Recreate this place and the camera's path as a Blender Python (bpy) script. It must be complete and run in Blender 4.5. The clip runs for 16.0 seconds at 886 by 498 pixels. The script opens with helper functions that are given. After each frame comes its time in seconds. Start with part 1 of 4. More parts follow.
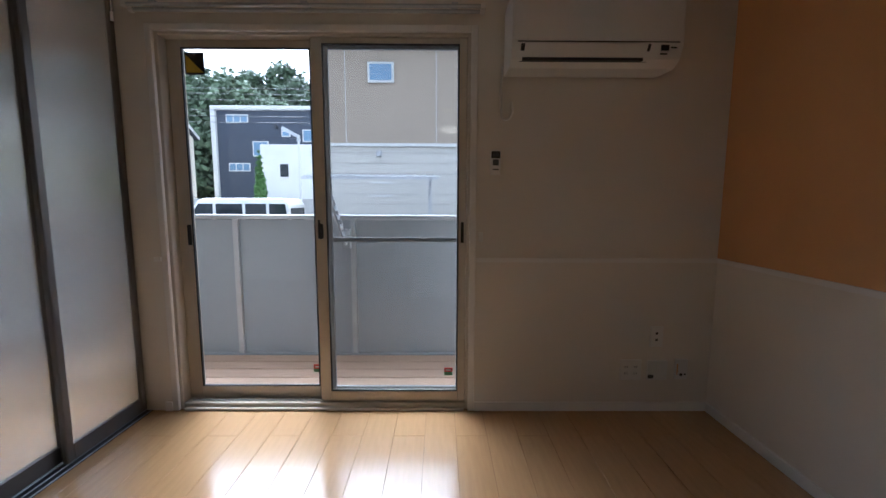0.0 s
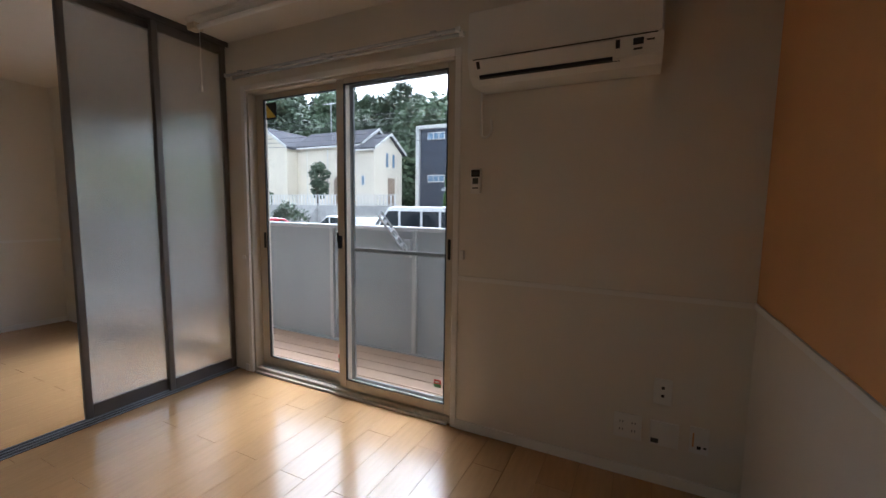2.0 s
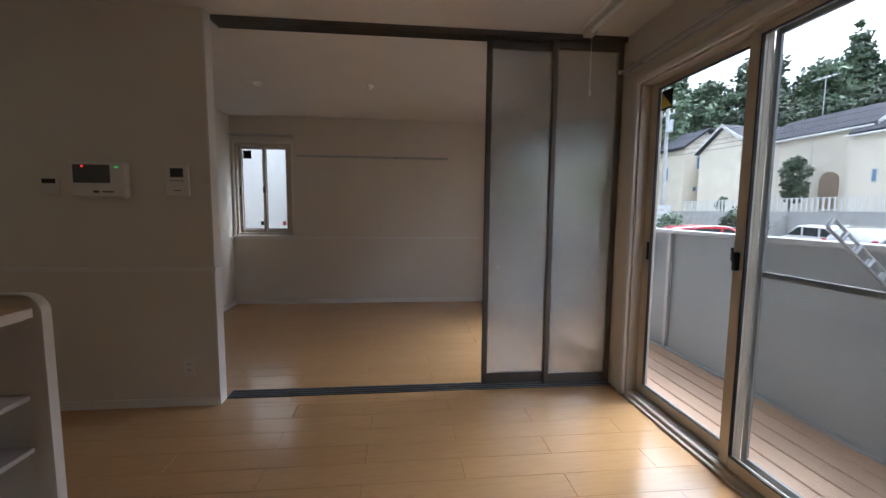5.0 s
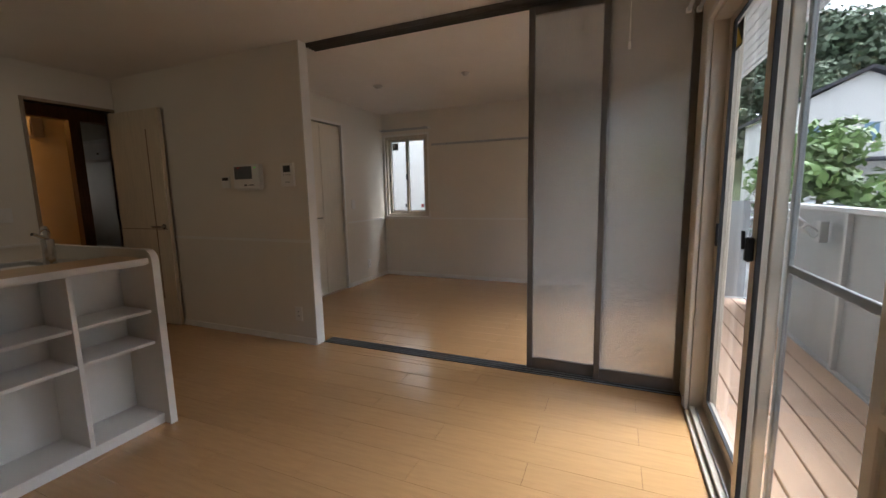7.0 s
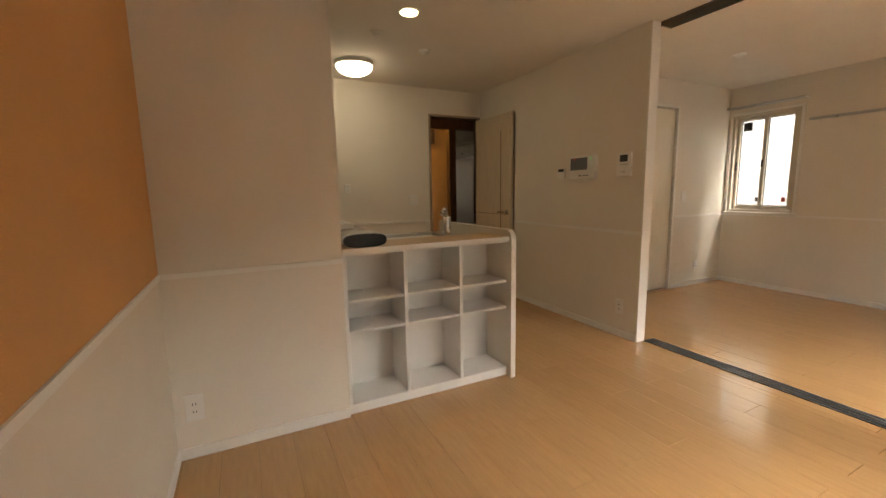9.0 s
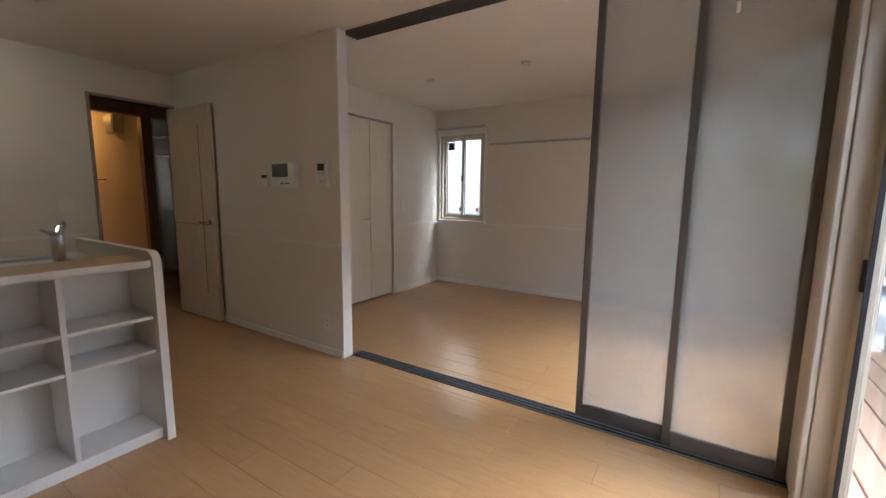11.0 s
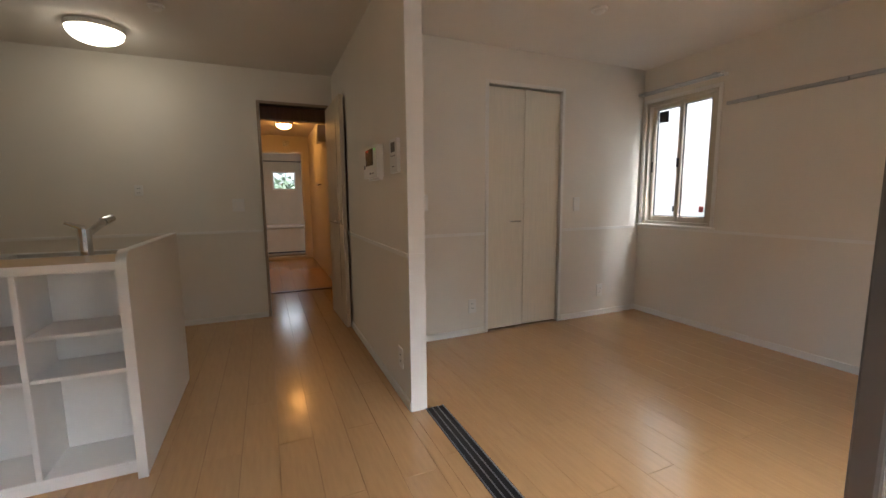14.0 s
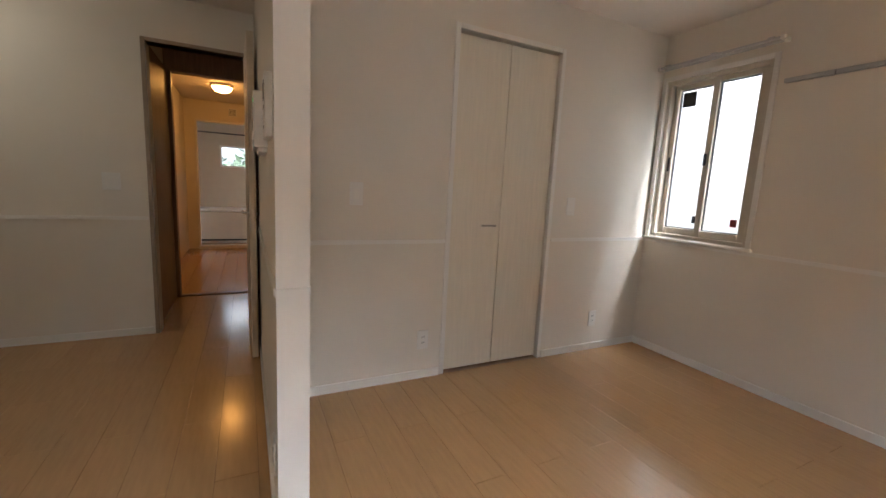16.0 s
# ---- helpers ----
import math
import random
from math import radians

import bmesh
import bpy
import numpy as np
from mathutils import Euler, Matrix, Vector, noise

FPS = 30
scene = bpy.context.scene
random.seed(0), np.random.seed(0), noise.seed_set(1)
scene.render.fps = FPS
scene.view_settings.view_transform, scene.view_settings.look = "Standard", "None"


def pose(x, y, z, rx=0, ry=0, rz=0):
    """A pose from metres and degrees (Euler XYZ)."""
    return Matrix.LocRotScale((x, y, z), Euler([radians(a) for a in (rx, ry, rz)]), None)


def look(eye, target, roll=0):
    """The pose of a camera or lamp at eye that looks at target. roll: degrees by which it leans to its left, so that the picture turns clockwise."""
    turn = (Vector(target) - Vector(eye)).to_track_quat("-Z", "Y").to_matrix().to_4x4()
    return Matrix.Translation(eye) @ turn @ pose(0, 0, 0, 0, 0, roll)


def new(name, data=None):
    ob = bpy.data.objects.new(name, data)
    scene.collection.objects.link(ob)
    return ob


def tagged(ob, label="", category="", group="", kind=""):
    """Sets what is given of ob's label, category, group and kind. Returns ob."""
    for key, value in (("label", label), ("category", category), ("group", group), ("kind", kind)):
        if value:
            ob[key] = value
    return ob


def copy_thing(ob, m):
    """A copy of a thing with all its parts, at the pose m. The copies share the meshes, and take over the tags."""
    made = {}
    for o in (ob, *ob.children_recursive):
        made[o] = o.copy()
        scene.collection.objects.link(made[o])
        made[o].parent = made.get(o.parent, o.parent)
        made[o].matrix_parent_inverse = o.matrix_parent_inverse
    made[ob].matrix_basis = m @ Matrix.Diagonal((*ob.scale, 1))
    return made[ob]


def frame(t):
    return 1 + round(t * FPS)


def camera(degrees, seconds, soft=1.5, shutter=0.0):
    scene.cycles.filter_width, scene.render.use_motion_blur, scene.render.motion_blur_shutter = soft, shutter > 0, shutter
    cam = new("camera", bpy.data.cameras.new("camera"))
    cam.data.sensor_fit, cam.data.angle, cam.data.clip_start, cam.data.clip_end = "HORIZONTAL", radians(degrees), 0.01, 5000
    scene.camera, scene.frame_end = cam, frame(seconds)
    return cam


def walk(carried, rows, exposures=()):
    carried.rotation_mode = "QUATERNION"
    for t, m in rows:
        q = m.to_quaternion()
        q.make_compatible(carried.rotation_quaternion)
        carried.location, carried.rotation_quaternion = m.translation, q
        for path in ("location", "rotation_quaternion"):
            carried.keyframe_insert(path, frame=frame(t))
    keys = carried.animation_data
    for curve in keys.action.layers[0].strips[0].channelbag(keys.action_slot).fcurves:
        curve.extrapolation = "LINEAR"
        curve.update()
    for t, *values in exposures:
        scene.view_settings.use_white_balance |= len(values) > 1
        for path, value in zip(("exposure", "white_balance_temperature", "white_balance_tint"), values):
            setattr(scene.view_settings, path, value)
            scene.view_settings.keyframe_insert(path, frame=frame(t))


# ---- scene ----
cam = camera(95.3, 16.0)
PATH = [
    (0, (0.59, 0.36, 1.135), (0.604, 2.355, 0.903), 0.2),
    (0.5, (0.9, 0.415, 1.15), (0.772, 2.411, 1.007), 1.2),
    (1, (1.216, 0.423, 1.158), (0.935, 2.399, 1.027), -0.7),
    (1.5, (1.447, 0.451, 1.151), (0.794, 2.336, 1.003), -0.8),
    (2, (1.634, 0.53, 1.197), (0.755, 2.315, 0.996), 0.8),
    (2.5, (1.627, 0.432, 1.26), (0.328, 1.913, 0.918), 0.1),
    (3, (1.631, 0.33, 1.222), (-0.04, 1.398, 0.963), -0.7),
    (3.5, (1.606, 0.3, 1.204), (-0.212, 1.089, 0.937), -0.65),
    (3.7, (1.603, 0.332, 1.187), (-0.244, 1.048, 0.91), -0.8),
    (5.8, (1.577, 1.597, 1.195), (-0.417, 1.643, 1.05), 1.4),
    (6, (1.582, 1.725, 1.181), (-0.413, 1.774, 1.037), 1.3),
    (6.5, (1.549, 1.94, 1.191), (-0.436, 1.78, 1.008), 0.5),
    (7, (1.548, 2.076, 1.183), (-0.273, 1.297, 0.908), -1.2),
    (7.5, (1.568, 2.022, 1.166), (0.06, 0.729, 0.931), -2.1),
    (8, (1.631, 1.968, 1.163), (0.436, 0.385, 0.904), -1.8),
    (8.5, (1.699, 1.943, 1.16), (0.76, 0.199, 0.89), -2.0),
    (9, (1.713, 1.922, 1.171), (0.84, 0.145, 0.886), -1.0),
    (9.5, (1.645, 1.954, 1.189), (0.569, 0.296, 0.879), 0.3),
    (10, (1.514, 2.015, 1.202), (0.103, 0.646, 0.839), 0.2),
    (10.2, (1.445, 2.037, 1.213), (-0.084, 0.795, 0.863), 0.0),
    (12.3, (0.526, 2.085, 1.194), (-1.185, 1.078, 0.951), 0.8),
    (12.5, (0.438, 2.101, 1.189), (-1.232, 1.029, 0.944), 0.2),
    (13, (0.162, 2.093, 1.139), (-1.13, 0.588, 0.879), 0.3),
    (13.5, (-0.058, 1.969, 1.113), (-1.072, 0.258, 0.903), -0.1),
    (14, (-0.25, 1.839, 1.121), (-1.043, 0.02, 0.873), -0.5),
    (14.5, (-0.423, 1.707, 1.128), (-0.816, -0.234, 0.843), -0.3),
    (15, (-0.541, 1.483, 1.127), (-0.988, -0.444, 0.834), 0.2),
    (15.5, (-0.701, 1.289, 1.123), (-1.415, -0.54, 0.745), 1.7),
    (16, (-0.828, 1.079, 1.137), (-1.7, -0.697, 0.843), 2.9),
]

EXPOSURES = [(0, 2.4, 5100, 10), (3.5, 2.4, 5600, 10), (6, 2.35, 5300, 10), (7, 2.55, 5800, 10), (7.5, 2.8, 6500, 10), (8, 3.15, 6800, 10), (9, 3.65, 7300, 10), (10.2, 3.4, 6200, 10), (12.5, 3.1, 5000, 10), (13.2, 3.2, 5500, 10), (14.5, 3.4, 5900, 10), (16, 3.55, 5800, 10)]
walk(cam, [(t, look(eye, target, roll)) for t, eye, target, roll in PATH], EXPOSURES)

# ---- world and light ----
world = bpy.data.worlds.new("sky")
scene.world = world
world.use_nodes = True
wn = world.node_tree.nodes
sky = wn.new("ShaderNodeTexSky")
sky.sky_type = "NISHITA"
sky.sun_disc = False
sky.sun_elevation = radians(58)
sky.sun_rotation = radians(-20)
sky.air_density, sky.dust_density, sky.ozone_density = 1.0, 6.0, 1.0
pale = wn.new("ShaderNodeHueSaturation")
pale.inputs["Saturation"].default_value = 0.16
world.node_tree.links.new(sky.outputs[0], pale.inputs["Color"])
world.node_tree.links.new(pale.outputs[0], wn["Background"].inputs[0])
wn["Background"].inputs[1].default_value = 0.15
sun = bpy.data.lights.new("sun", "SUN")
sun.energy, sun.angle, sun.color = 0.08, radians(50), (1.0, 0.99, 0.97)
new("sun", sun).matrix_world = look((-7, 19, 30), (0, 0, 0))

# ---- materials ----
def material(name, colour, rough=0.5, metal=0.0, var=0.06, scale=8.0, bump=0.0, bump_scale=120.0, emit=0.0, stretch=(1, 1, 1), per_object=0.0, coat=0.0, coat_rough=0.13, spec=0.5, fine=0.0):
    m = bpy.data.materials.new(name)
    m.use_nodes = True
    t, n = m.node_tree, m.node_tree.nodes
    b = n["Principled BSDF"]
    b.inputs["Roughness"].default_value, b.inputs["Metallic"].default_value = rough, metal
    b.inputs["Coat Weight"].default_value, b.inputs["Coat Roughness"].default_value = coat, coat_rough
    b.inputs["Specular IOR Level"].default_value = spec
    co = n.new("ShaderNodeTexCoord")
    mp = n.new("ShaderNodeMapping")
    mp.inputs["Scale"].default_value = stretch
    t.links.new(co.outputs["Object"], mp.inputs[0])
    a = n.new("ShaderNodeTexNoise")
    a.inputs["Scale"].default_value, a.inputs["Detail"].default_value = scale, 6
    t.links.new(mp.outputs[0], a.inputs["Vector"])
    src = a.outputs["Fac"]
    if per_object:
        info = n.new("ShaderNodeObjectInfo")
        mul = n.new("ShaderNodeMath"); mul.operation = "MULTIPLY_ADD"
        mul.inputs[1].default_value, mul.inputs[2].default_value = per_object, -per_object / 2
        t.links.new(info.outputs["Random"], mul.inputs[0])
        add = n.new("ShaderNodeMath"); add.operation = "ADD"
        t.links.new(src, add.inputs[0]); t.links.new(mul.outputs[0], add.inputs[1])
        src = add.outputs[0]
    ramp = n.new("ShaderNodeValToRGB")
    lo = [max(0, c * (1 - var * 2)) for c in colour]
    hi = [min(1, c * (1 + var * 2)) for c in colour]
    ramp.color_ramp.elements[0].position, ramp.color_ramp.elements[1].position = 0.25, 0.75
    ramp.color_ramp.elements[0].color, ramp.color_ramp.elements[1].color = (*lo, 1), (*hi, 1)
    t.links.new(src, ramp.inputs[0])
    t.links.new(ramp.outputs[0], b.inputs["Base Color"])
    if bump:
        f = n.new("ShaderNodeTexNoise")
        f.inputs["Scale"].default_value, f.inputs["Detail"].default_value = bump_scale, 4
        t.links.new(mp.outputs[0], f.inputs["Vector"])
        bp = n.new("ShaderNodeBump")
        bp.inputs["Strength"].default_value, bp.inputs["Distance"].default_value = bump, 0.004
        t.links.new(f.outputs["Fac"], bp.inputs["Height"])
        t.links.new(bp.outputs[0], b.inputs["Normal"])
    if emit:
        b.inputs["Emission Color"].default_value = (*colour, 1)
        b.inputs["Emission Strength"].default_value = emit
    return m


def clear_glass(name, tint=(1, 1, 1), ior=1.45):
    m = bpy.data.materials.new(name)
    m.use_nodes = True
    t, n = m.node_tree, m.node_tree.nodes
    n.remove(n["Principled BSDF"])
    tr, gl, lw, pw, mx = (n.new("ShaderNode" + k) for k in ("BsdfTransparent", "BsdfGlossy", "LayerWeight", "Math", "MixShader"))
    ad_ = n.new("ShaderNodeMath")
    tr.inputs[0].default_value = (*tint, 1)
    gl.inputs["Roughness"].default_value = 0.0
    lw.inputs["Blend"].default_value = 0.5
    pw.operation, ad_.operation = "POWER", "MULTIPLY_ADD"
    pw.inputs[1].default_value, ad_.inputs[1].default_value, ad_.inputs[2].default_value = 5.0, 0.55, 0.025
    t.links.new(lw.outputs["Facing"], pw.inputs[0]); t.links.new(pw.outputs[0], ad_.inputs[0])
    t.links.new(ad_.outputs[0], mx.inputs[0]); t.links.new(tr.outputs[0], mx.inputs[1]); t.links.new(gl.outputs[0], mx.inputs[2])
    t.links.new(mx.outputs[0], n["Material Output"].inputs[0])
    return m


def frosted(name, colour, rough, haze):
    """Ribbed translucent sheet: fine upright ribs spread the light sideways."""
    m = bpy.data.materials.new(name)
    m.use_nodes = True
    t, n = m.node_tree, m.node_tree.nodes
    b = n["Principled BSDF"]
    b.inputs["Base Color"].default_value = (*colour, 1)
    b.inputs["Roughness"].default_value = rough
    b.inputs["IOR"].default_value = 1.4
    b.inputs["Transmission Weight"].default_value = 1.0
    co, w, bp = n.new("ShaderNodeTexCoord"), n.new("ShaderNodeTexWave"), n.new("ShaderNodeBump")
    w.wave_type, w.bands_direction, w.wave_profile = "BANDS", "Y", "SIN"
    w.inputs["Scale"].default_value = 120
    bp.inputs["Strength"].default_value, bp.inputs["Distance"].default_value = 0.9, 0.0017
    t.links.new(co.outputs["Object"], w.inputs["Vector"]); t.links.new(w.outputs["Fac"], bp.inputs["Height"]); t.links.new(bp.outputs[0], b.inputs["Normal"])
    d, mx = n.new("ShaderNodeBsdfTranslucent"), n.new("ShaderNodeMixShader")
    d.inputs[0].default_value = (*colour, 1)
    mx.inputs[0].default_value = haze
    t.links.new(b.outputs[0], mx.inputs[1]); t.links.new(d.outputs[0], mx.inputs[2])
    t.links.new(mx.outputs[0], n["Material Output"].inputs[0])
    return m


def mesh_screen(name):
    m = bpy.data.materials.new(name)
    m.use_nodes = True
    t, n = m.node_tree, m.node_tree.nodes
    b = n["Principled BSDF"]
    b.inputs["Base Color"].default_value = (0.08, 0.08, 0.08, 1)
    b.inputs["Alpha"].default_value = 0.11
    return m


WALL = material("wallpaper_cream", (0.755, 0.70, 0.615), 0.75, var=0.012, scale=3, bump=0.25, bump_scale=260)
CEIL = material("ceiling_paper", (0.75, 0.70, 0.635), 0.8, var=0.012, scale=3, bump=0.2, bump_scale=200)
ORANGE = material("wallpaper_orange", (0.68, 0.36, 0.145), 0.75, var=0.02, scale=4, bump=0.3, bump_scale=240)
TRIM = material("white_trim", (0.80, 0.77, 0.72), 0.45, var=0.015, scale=5)
SHELF = material("white_melamine", (0.80, 0.78, 0.75), 0.4, var=0.015, scale=6)
WOOD = material("maple_floor", (0.49, 0.29, 0.13), 0.2, var=0.035, scale=9, stretch=(6, 0.7, 6), bump=0.04, bump_scale=40, per_object=0.2, coat=0.4)
UNDER = material("floor_joint", (0.30, 0.18, 0.09), 0.7)
TOP = material("beech_counter", (0.62, 0.42, 0.22), 0.3, var=0.07, scale=10, stretch=(0.8, 8, 8))
SASH = material("champagne_aluminium", (0.58, 0.52, 0.43), 0.4, metal=0.15, var=0.02)
BRONZE = material("bronze_aluminium", (0.135, 0.12, 0.11), 0.4, metal=0.3, var=0.04)
CASING = material("taupe_door_casing", (0.33, 0.25, 0.18), 0.45, var=0.06, scale=10, stretch=(6, 6, 0.6))
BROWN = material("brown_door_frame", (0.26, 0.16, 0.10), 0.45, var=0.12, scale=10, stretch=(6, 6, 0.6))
DOOR = material("pale_ash_door", (0.66, 0.56, 0.42), 0.4, var=0.05, scale=10, stretch=(8, 8, 0.5))
CLOSET = material("cream_closet_door", (0.78, 0.72, 0.60), 0.4, var=0.025, scale=8, stretch=(8, 8, 0.5))
PLASTIC = material("white_plastic", (0.78, 0.76, 0.72), 0.35, var=0.01)
DARK = material("black_plastic", (0.015, 0.015, 0.017), 0.4, var=0.05)
SCREEN = material("lcd_grey", (0.10, 0.11, 0.115), 0.2, var=0.05)
CHROME = material("chrome", (0.75, 0.75, 0.75), 0.15, metal=1.0, var=0.02)
STEEL = material("brushed_steel", (0.55, 0.55, 0.54), 0.3, metal=1.0, var=0.04, stretch=(1, 20, 1))
RUBBER = material("black_gasket", (0.02, 0.02, 0.022), 0.6)
RED = material("red_lamp", (1.0, 0.05, 0.03), 0.4, emit=0.5)
GREEN = material("green_lamp", (0.2, 0.9, 0.2), 0.4, emit=0.12)
YELLOW = material("yellow_print", (0.75, 0.55, 0.06), 0.5)
REDPAPER = material("red_print", (0.6, 0.06, 0.05), 0.5)
GREENPAPER = material("green_print", (0.10, 0.25, 0.10), 0.5)
PAPER = material("white_paper", (0.8, 0.8, 0.78), 0.6)
PARAPET = material("blue_grey_panel", (0.33, 0.36, 0.39), 0.45, var=0.03, scale=2)
ALU = material("aluminium", (0.50, 0.51, 0.52), 0.4, metal=0.6, var=0.04)
SCREENF = material("screen_frame_grey", (0.28, 0.29, 0.30), 0.4, metal=0.4, var=0.03)
DECK = material("tan_deck_board", (0.52, 0.36, 0.26), 0.6, var=0.06, scale=6, stretch=(1, 8, 8), per_object=0.3)
GLASS = clear_glass("window_glass", (0.985, 0.995, 0.99))
FROST = frosted("frosted_acrylic", (0.97, 0.985, 0.99), 0.17, 0.12)
MILK = frosted("frosted_window_glass", (0.9, 0.95, 0.93), 0.5, 0.5)
MESH = mesh_screen("insect_mesh")
LAMP = material("opal_lamp", (1.0, 0.88, 0.66), 0.4, emit=1.05)
LAMP_WARM = material("warm_lamp", (1.0, 0.44, 0.09), 0.4, emit=3.2)
DOWN = material("downlight_bulb", (1.0, 0.80, 0.50), 0.4, emit=1.2)
BATHW = material("bath_panel", (0.60, 0.52, 0.40), 0.25, var=0.02)
ASPHALT = material("asphalt", (0.16, 0.16, 0.165), 0.85, var=0.15, scale=3, bump=0.3, bump_scale=60)
CONCRETE = material("concrete", (0.42, 0.41, 0.39), 0.8, var=0.1, scale=2)
GRASS = material("hill_soil", (0.07, 0.09, 0.04), 0.95, var=0.3, scale=0.5)
NAVY = material("dark_siding", (0.050, 0.060, 0.085), 0.6, var=0.08, scale=1, stretch=(6, 6, 0.3))
WHITEH = material("white_render", (0.66, 0.655, 0.63), 0.7, var=0.03, scale=1)
CREAMH = material("cream_render", (0.76, 0.69, 0.56), 0.7, var=0.04, scale=1)
TAUPE = material("taupe_tile_siding", (0.37, 0.30, 0.23), 0.7, var=0.06, scale=3, stretch=(1, 1, 6))
GREYTILE = material("pale_grey_tile", (0.58, 0.55, 0.49), 0.65, var=0.05, scale=3, stretch=(1, 1, 8))
ROOF = material("slate_roof", (0.06, 0.06, 0.07), 0.9, var=0.15, scale=3, spec=0.1)
SOFFIT = material("soffit_white", (0.6, 0.6, 0.58), 0.6, var=0.03)
LEAF = material("leaf_green", (0.095, 0.135, 0.078), 0.7, var=0.3, scale=0.7, per_object=0.3)
LEAF_LIGHT = material("light_leaf", (0.10, 0.17, 0.04), 0.55, var=0.3, scale=2)
LEAF_CYP = material("cypress_leaf", (0.08, 0.17, 0.04), 0.6, var=0.3, scale=4)
BARK = material("bark", (0.10, 0.075, 0.055), 0.9, var=0.2, scale=6)
CARWHITE = material("white_car_paint", (0.75, 0.75, 0.74), 0.2, coat=0.6, coat_rough=0.03, var=0.01)
CARRED = material("red_car_paint", (0.42, 0.02, 0.035), 0.2, coat=0.6, coat_rough=0.03, var=0.02)
CARGREY = material("dark_car_paint", (0.06, 0.065, 0.07), 0.2, coat=0.6, coat_rough=0.03, var=0.02)
CARGLASS = material("car_glass", (0.02, 0.025, 0.03), 0.05, var=0.02)
TYRE = material("tyre_rubber", (0.02, 0.02, 0.02), 0.8)
BLUEGLASS = material("reflecting_pane", (0.16, 0.26, 0.38), 0.06, var=0.03)


# ---- building helpers ----
def box(x0, x1, y0, y1, z0, z1, bm=None, bevel=0.0, seg=1):
    own = bm is None
    bm = bm or bmesh.new()
    r = bmesh.ops.create_cube(bm, size=1.0)
    for v in r["verts"]:
        v.co = Vector((x0 + (v.co.x + 0.5) * (x1 - x0), y0 + (v.co.y + 0.5) * (y1 - y0), z0 + (v.co.z + 0.5) * (z1 - z0)))
    if bevel:
        es = list({e for v in r["verts"] for e in v.link_edges})
        bmesh.ops.bevel(bm, geom=es, offset=bevel, segments=seg, profile=0.5, affect="EDGES")
    return bm


def tube(a, b, r, bm=None, n=12, r2=None):
    bm = bm or bmesh.new()
    a, b = Vector(a), Vector(b)
    m = Matrix.Translation((a + b) / 2) @ (b - a).to_track_quat("Z", "Y").to_matrix().to_4x4()
    bmesh.ops.create_cone(bm, cap_ends=True, segments=n, radius1=r, radius2=r if r2 is None else r2, depth=(b - a).length, matrix=m)
    return bm


def bowl(x, y, z, r, h, n=32, rings=8, down=True):
    """A shallow dome that hangs from (x, y, z)."""
    bm = bmesh.new()
    prof = [(r * math.cos(a), h * math.sin(a)) for a in [i / rings * math.pi / 2 for i in range(rings)]]
    loops = [[bm.verts.new((x + q * math.cos(k / n * math.tau), y + q * math.sin(k / n * math.tau), z - d if down else z + d)) for k in range(n)] for q, d in prof]
    tip = bm.verts.new((x, y, z - h if down else z + h))
    for l0, l1 in zip(loops, loops[1:]):
        for k in range(n):
            bm.faces.new((l0[k], l0[(k + 1) % n], l1[(k + 1) % n], l1[k]))
    for k in range(n):
        bm.faces.new((loops[-1][k], loops[-1][(k + 1) % n], tip))
    bmesh.ops.recalc_face_normals(bm, faces=bm.faces)
    for f in bm.faces:
        f.smooth = True
    return bm


def extrude(outline, axis, a, b):
    """A prism: a flat outline (in the two other axes, in order) pulled along an axis from a to b."""
    bm = bmesh.new()
    def at(p, d):
        return {"x": (d, p[0], p[1]), "y": (p[0], d, p[1]), "z": (p[0], p[1], d)}[axis]
    lo = [bm.verts.new(at(p, a)) for p in outline]
    hi = [bm.verts.new(at(p, b)) for p in outline]
    bm.faces.new(lo); bm.faces.new(hi)
    n = len(outline)
    for k in range(n):
        bm.faces.new((lo[k], lo[(k + 1) % n], hi[(k + 1) % n], hi[k]))
    bmesh.ops.recalc_face_normals(bm, faces=bm.faces)
    return bm


def to_mesh(name, bm, mat):
    me = bpy.data.meshes.new(name)
    bm.to_mesh(me)
    bm.free()
    me.materials.append(mat)
    return me


def part(name, bm, mat, parent, label=""):
    ob = new(name, to_mesh(name, bm, mat))
    ob.parent = parent
    if label:
        ob["label"] = label
    return ob


def thing(name, label, category, group=""):
    return tagged(new(name), label, category, group)


def single(name, bm, mat, label, category, group=""):
    return tagged(new(name, to_mesh(name, bm, mat)), label, category, group)


def setting(name, bm, mat, label):
    return tagged(new(name, to_mesh(name, bm, mat)), label, kind="structure")


CZ = 2.30          # ceiling
XL, XLB = -0.90, -0.98   # partition, living side and bedroom side
XR = 2.055
YW, YWO = 2.46, 2.60     # window wall
YD, YDH = -2.335, -2.44  # wall with the hall door
YC = -1.04               # closet wall
XF = -3.60               # far bedroom wall


def wall(name, boxes, mat, label):
    bm = bmesh.new()
    for b in boxes:
        box(*b, bm)
    return setting(name, bm, mat, label)


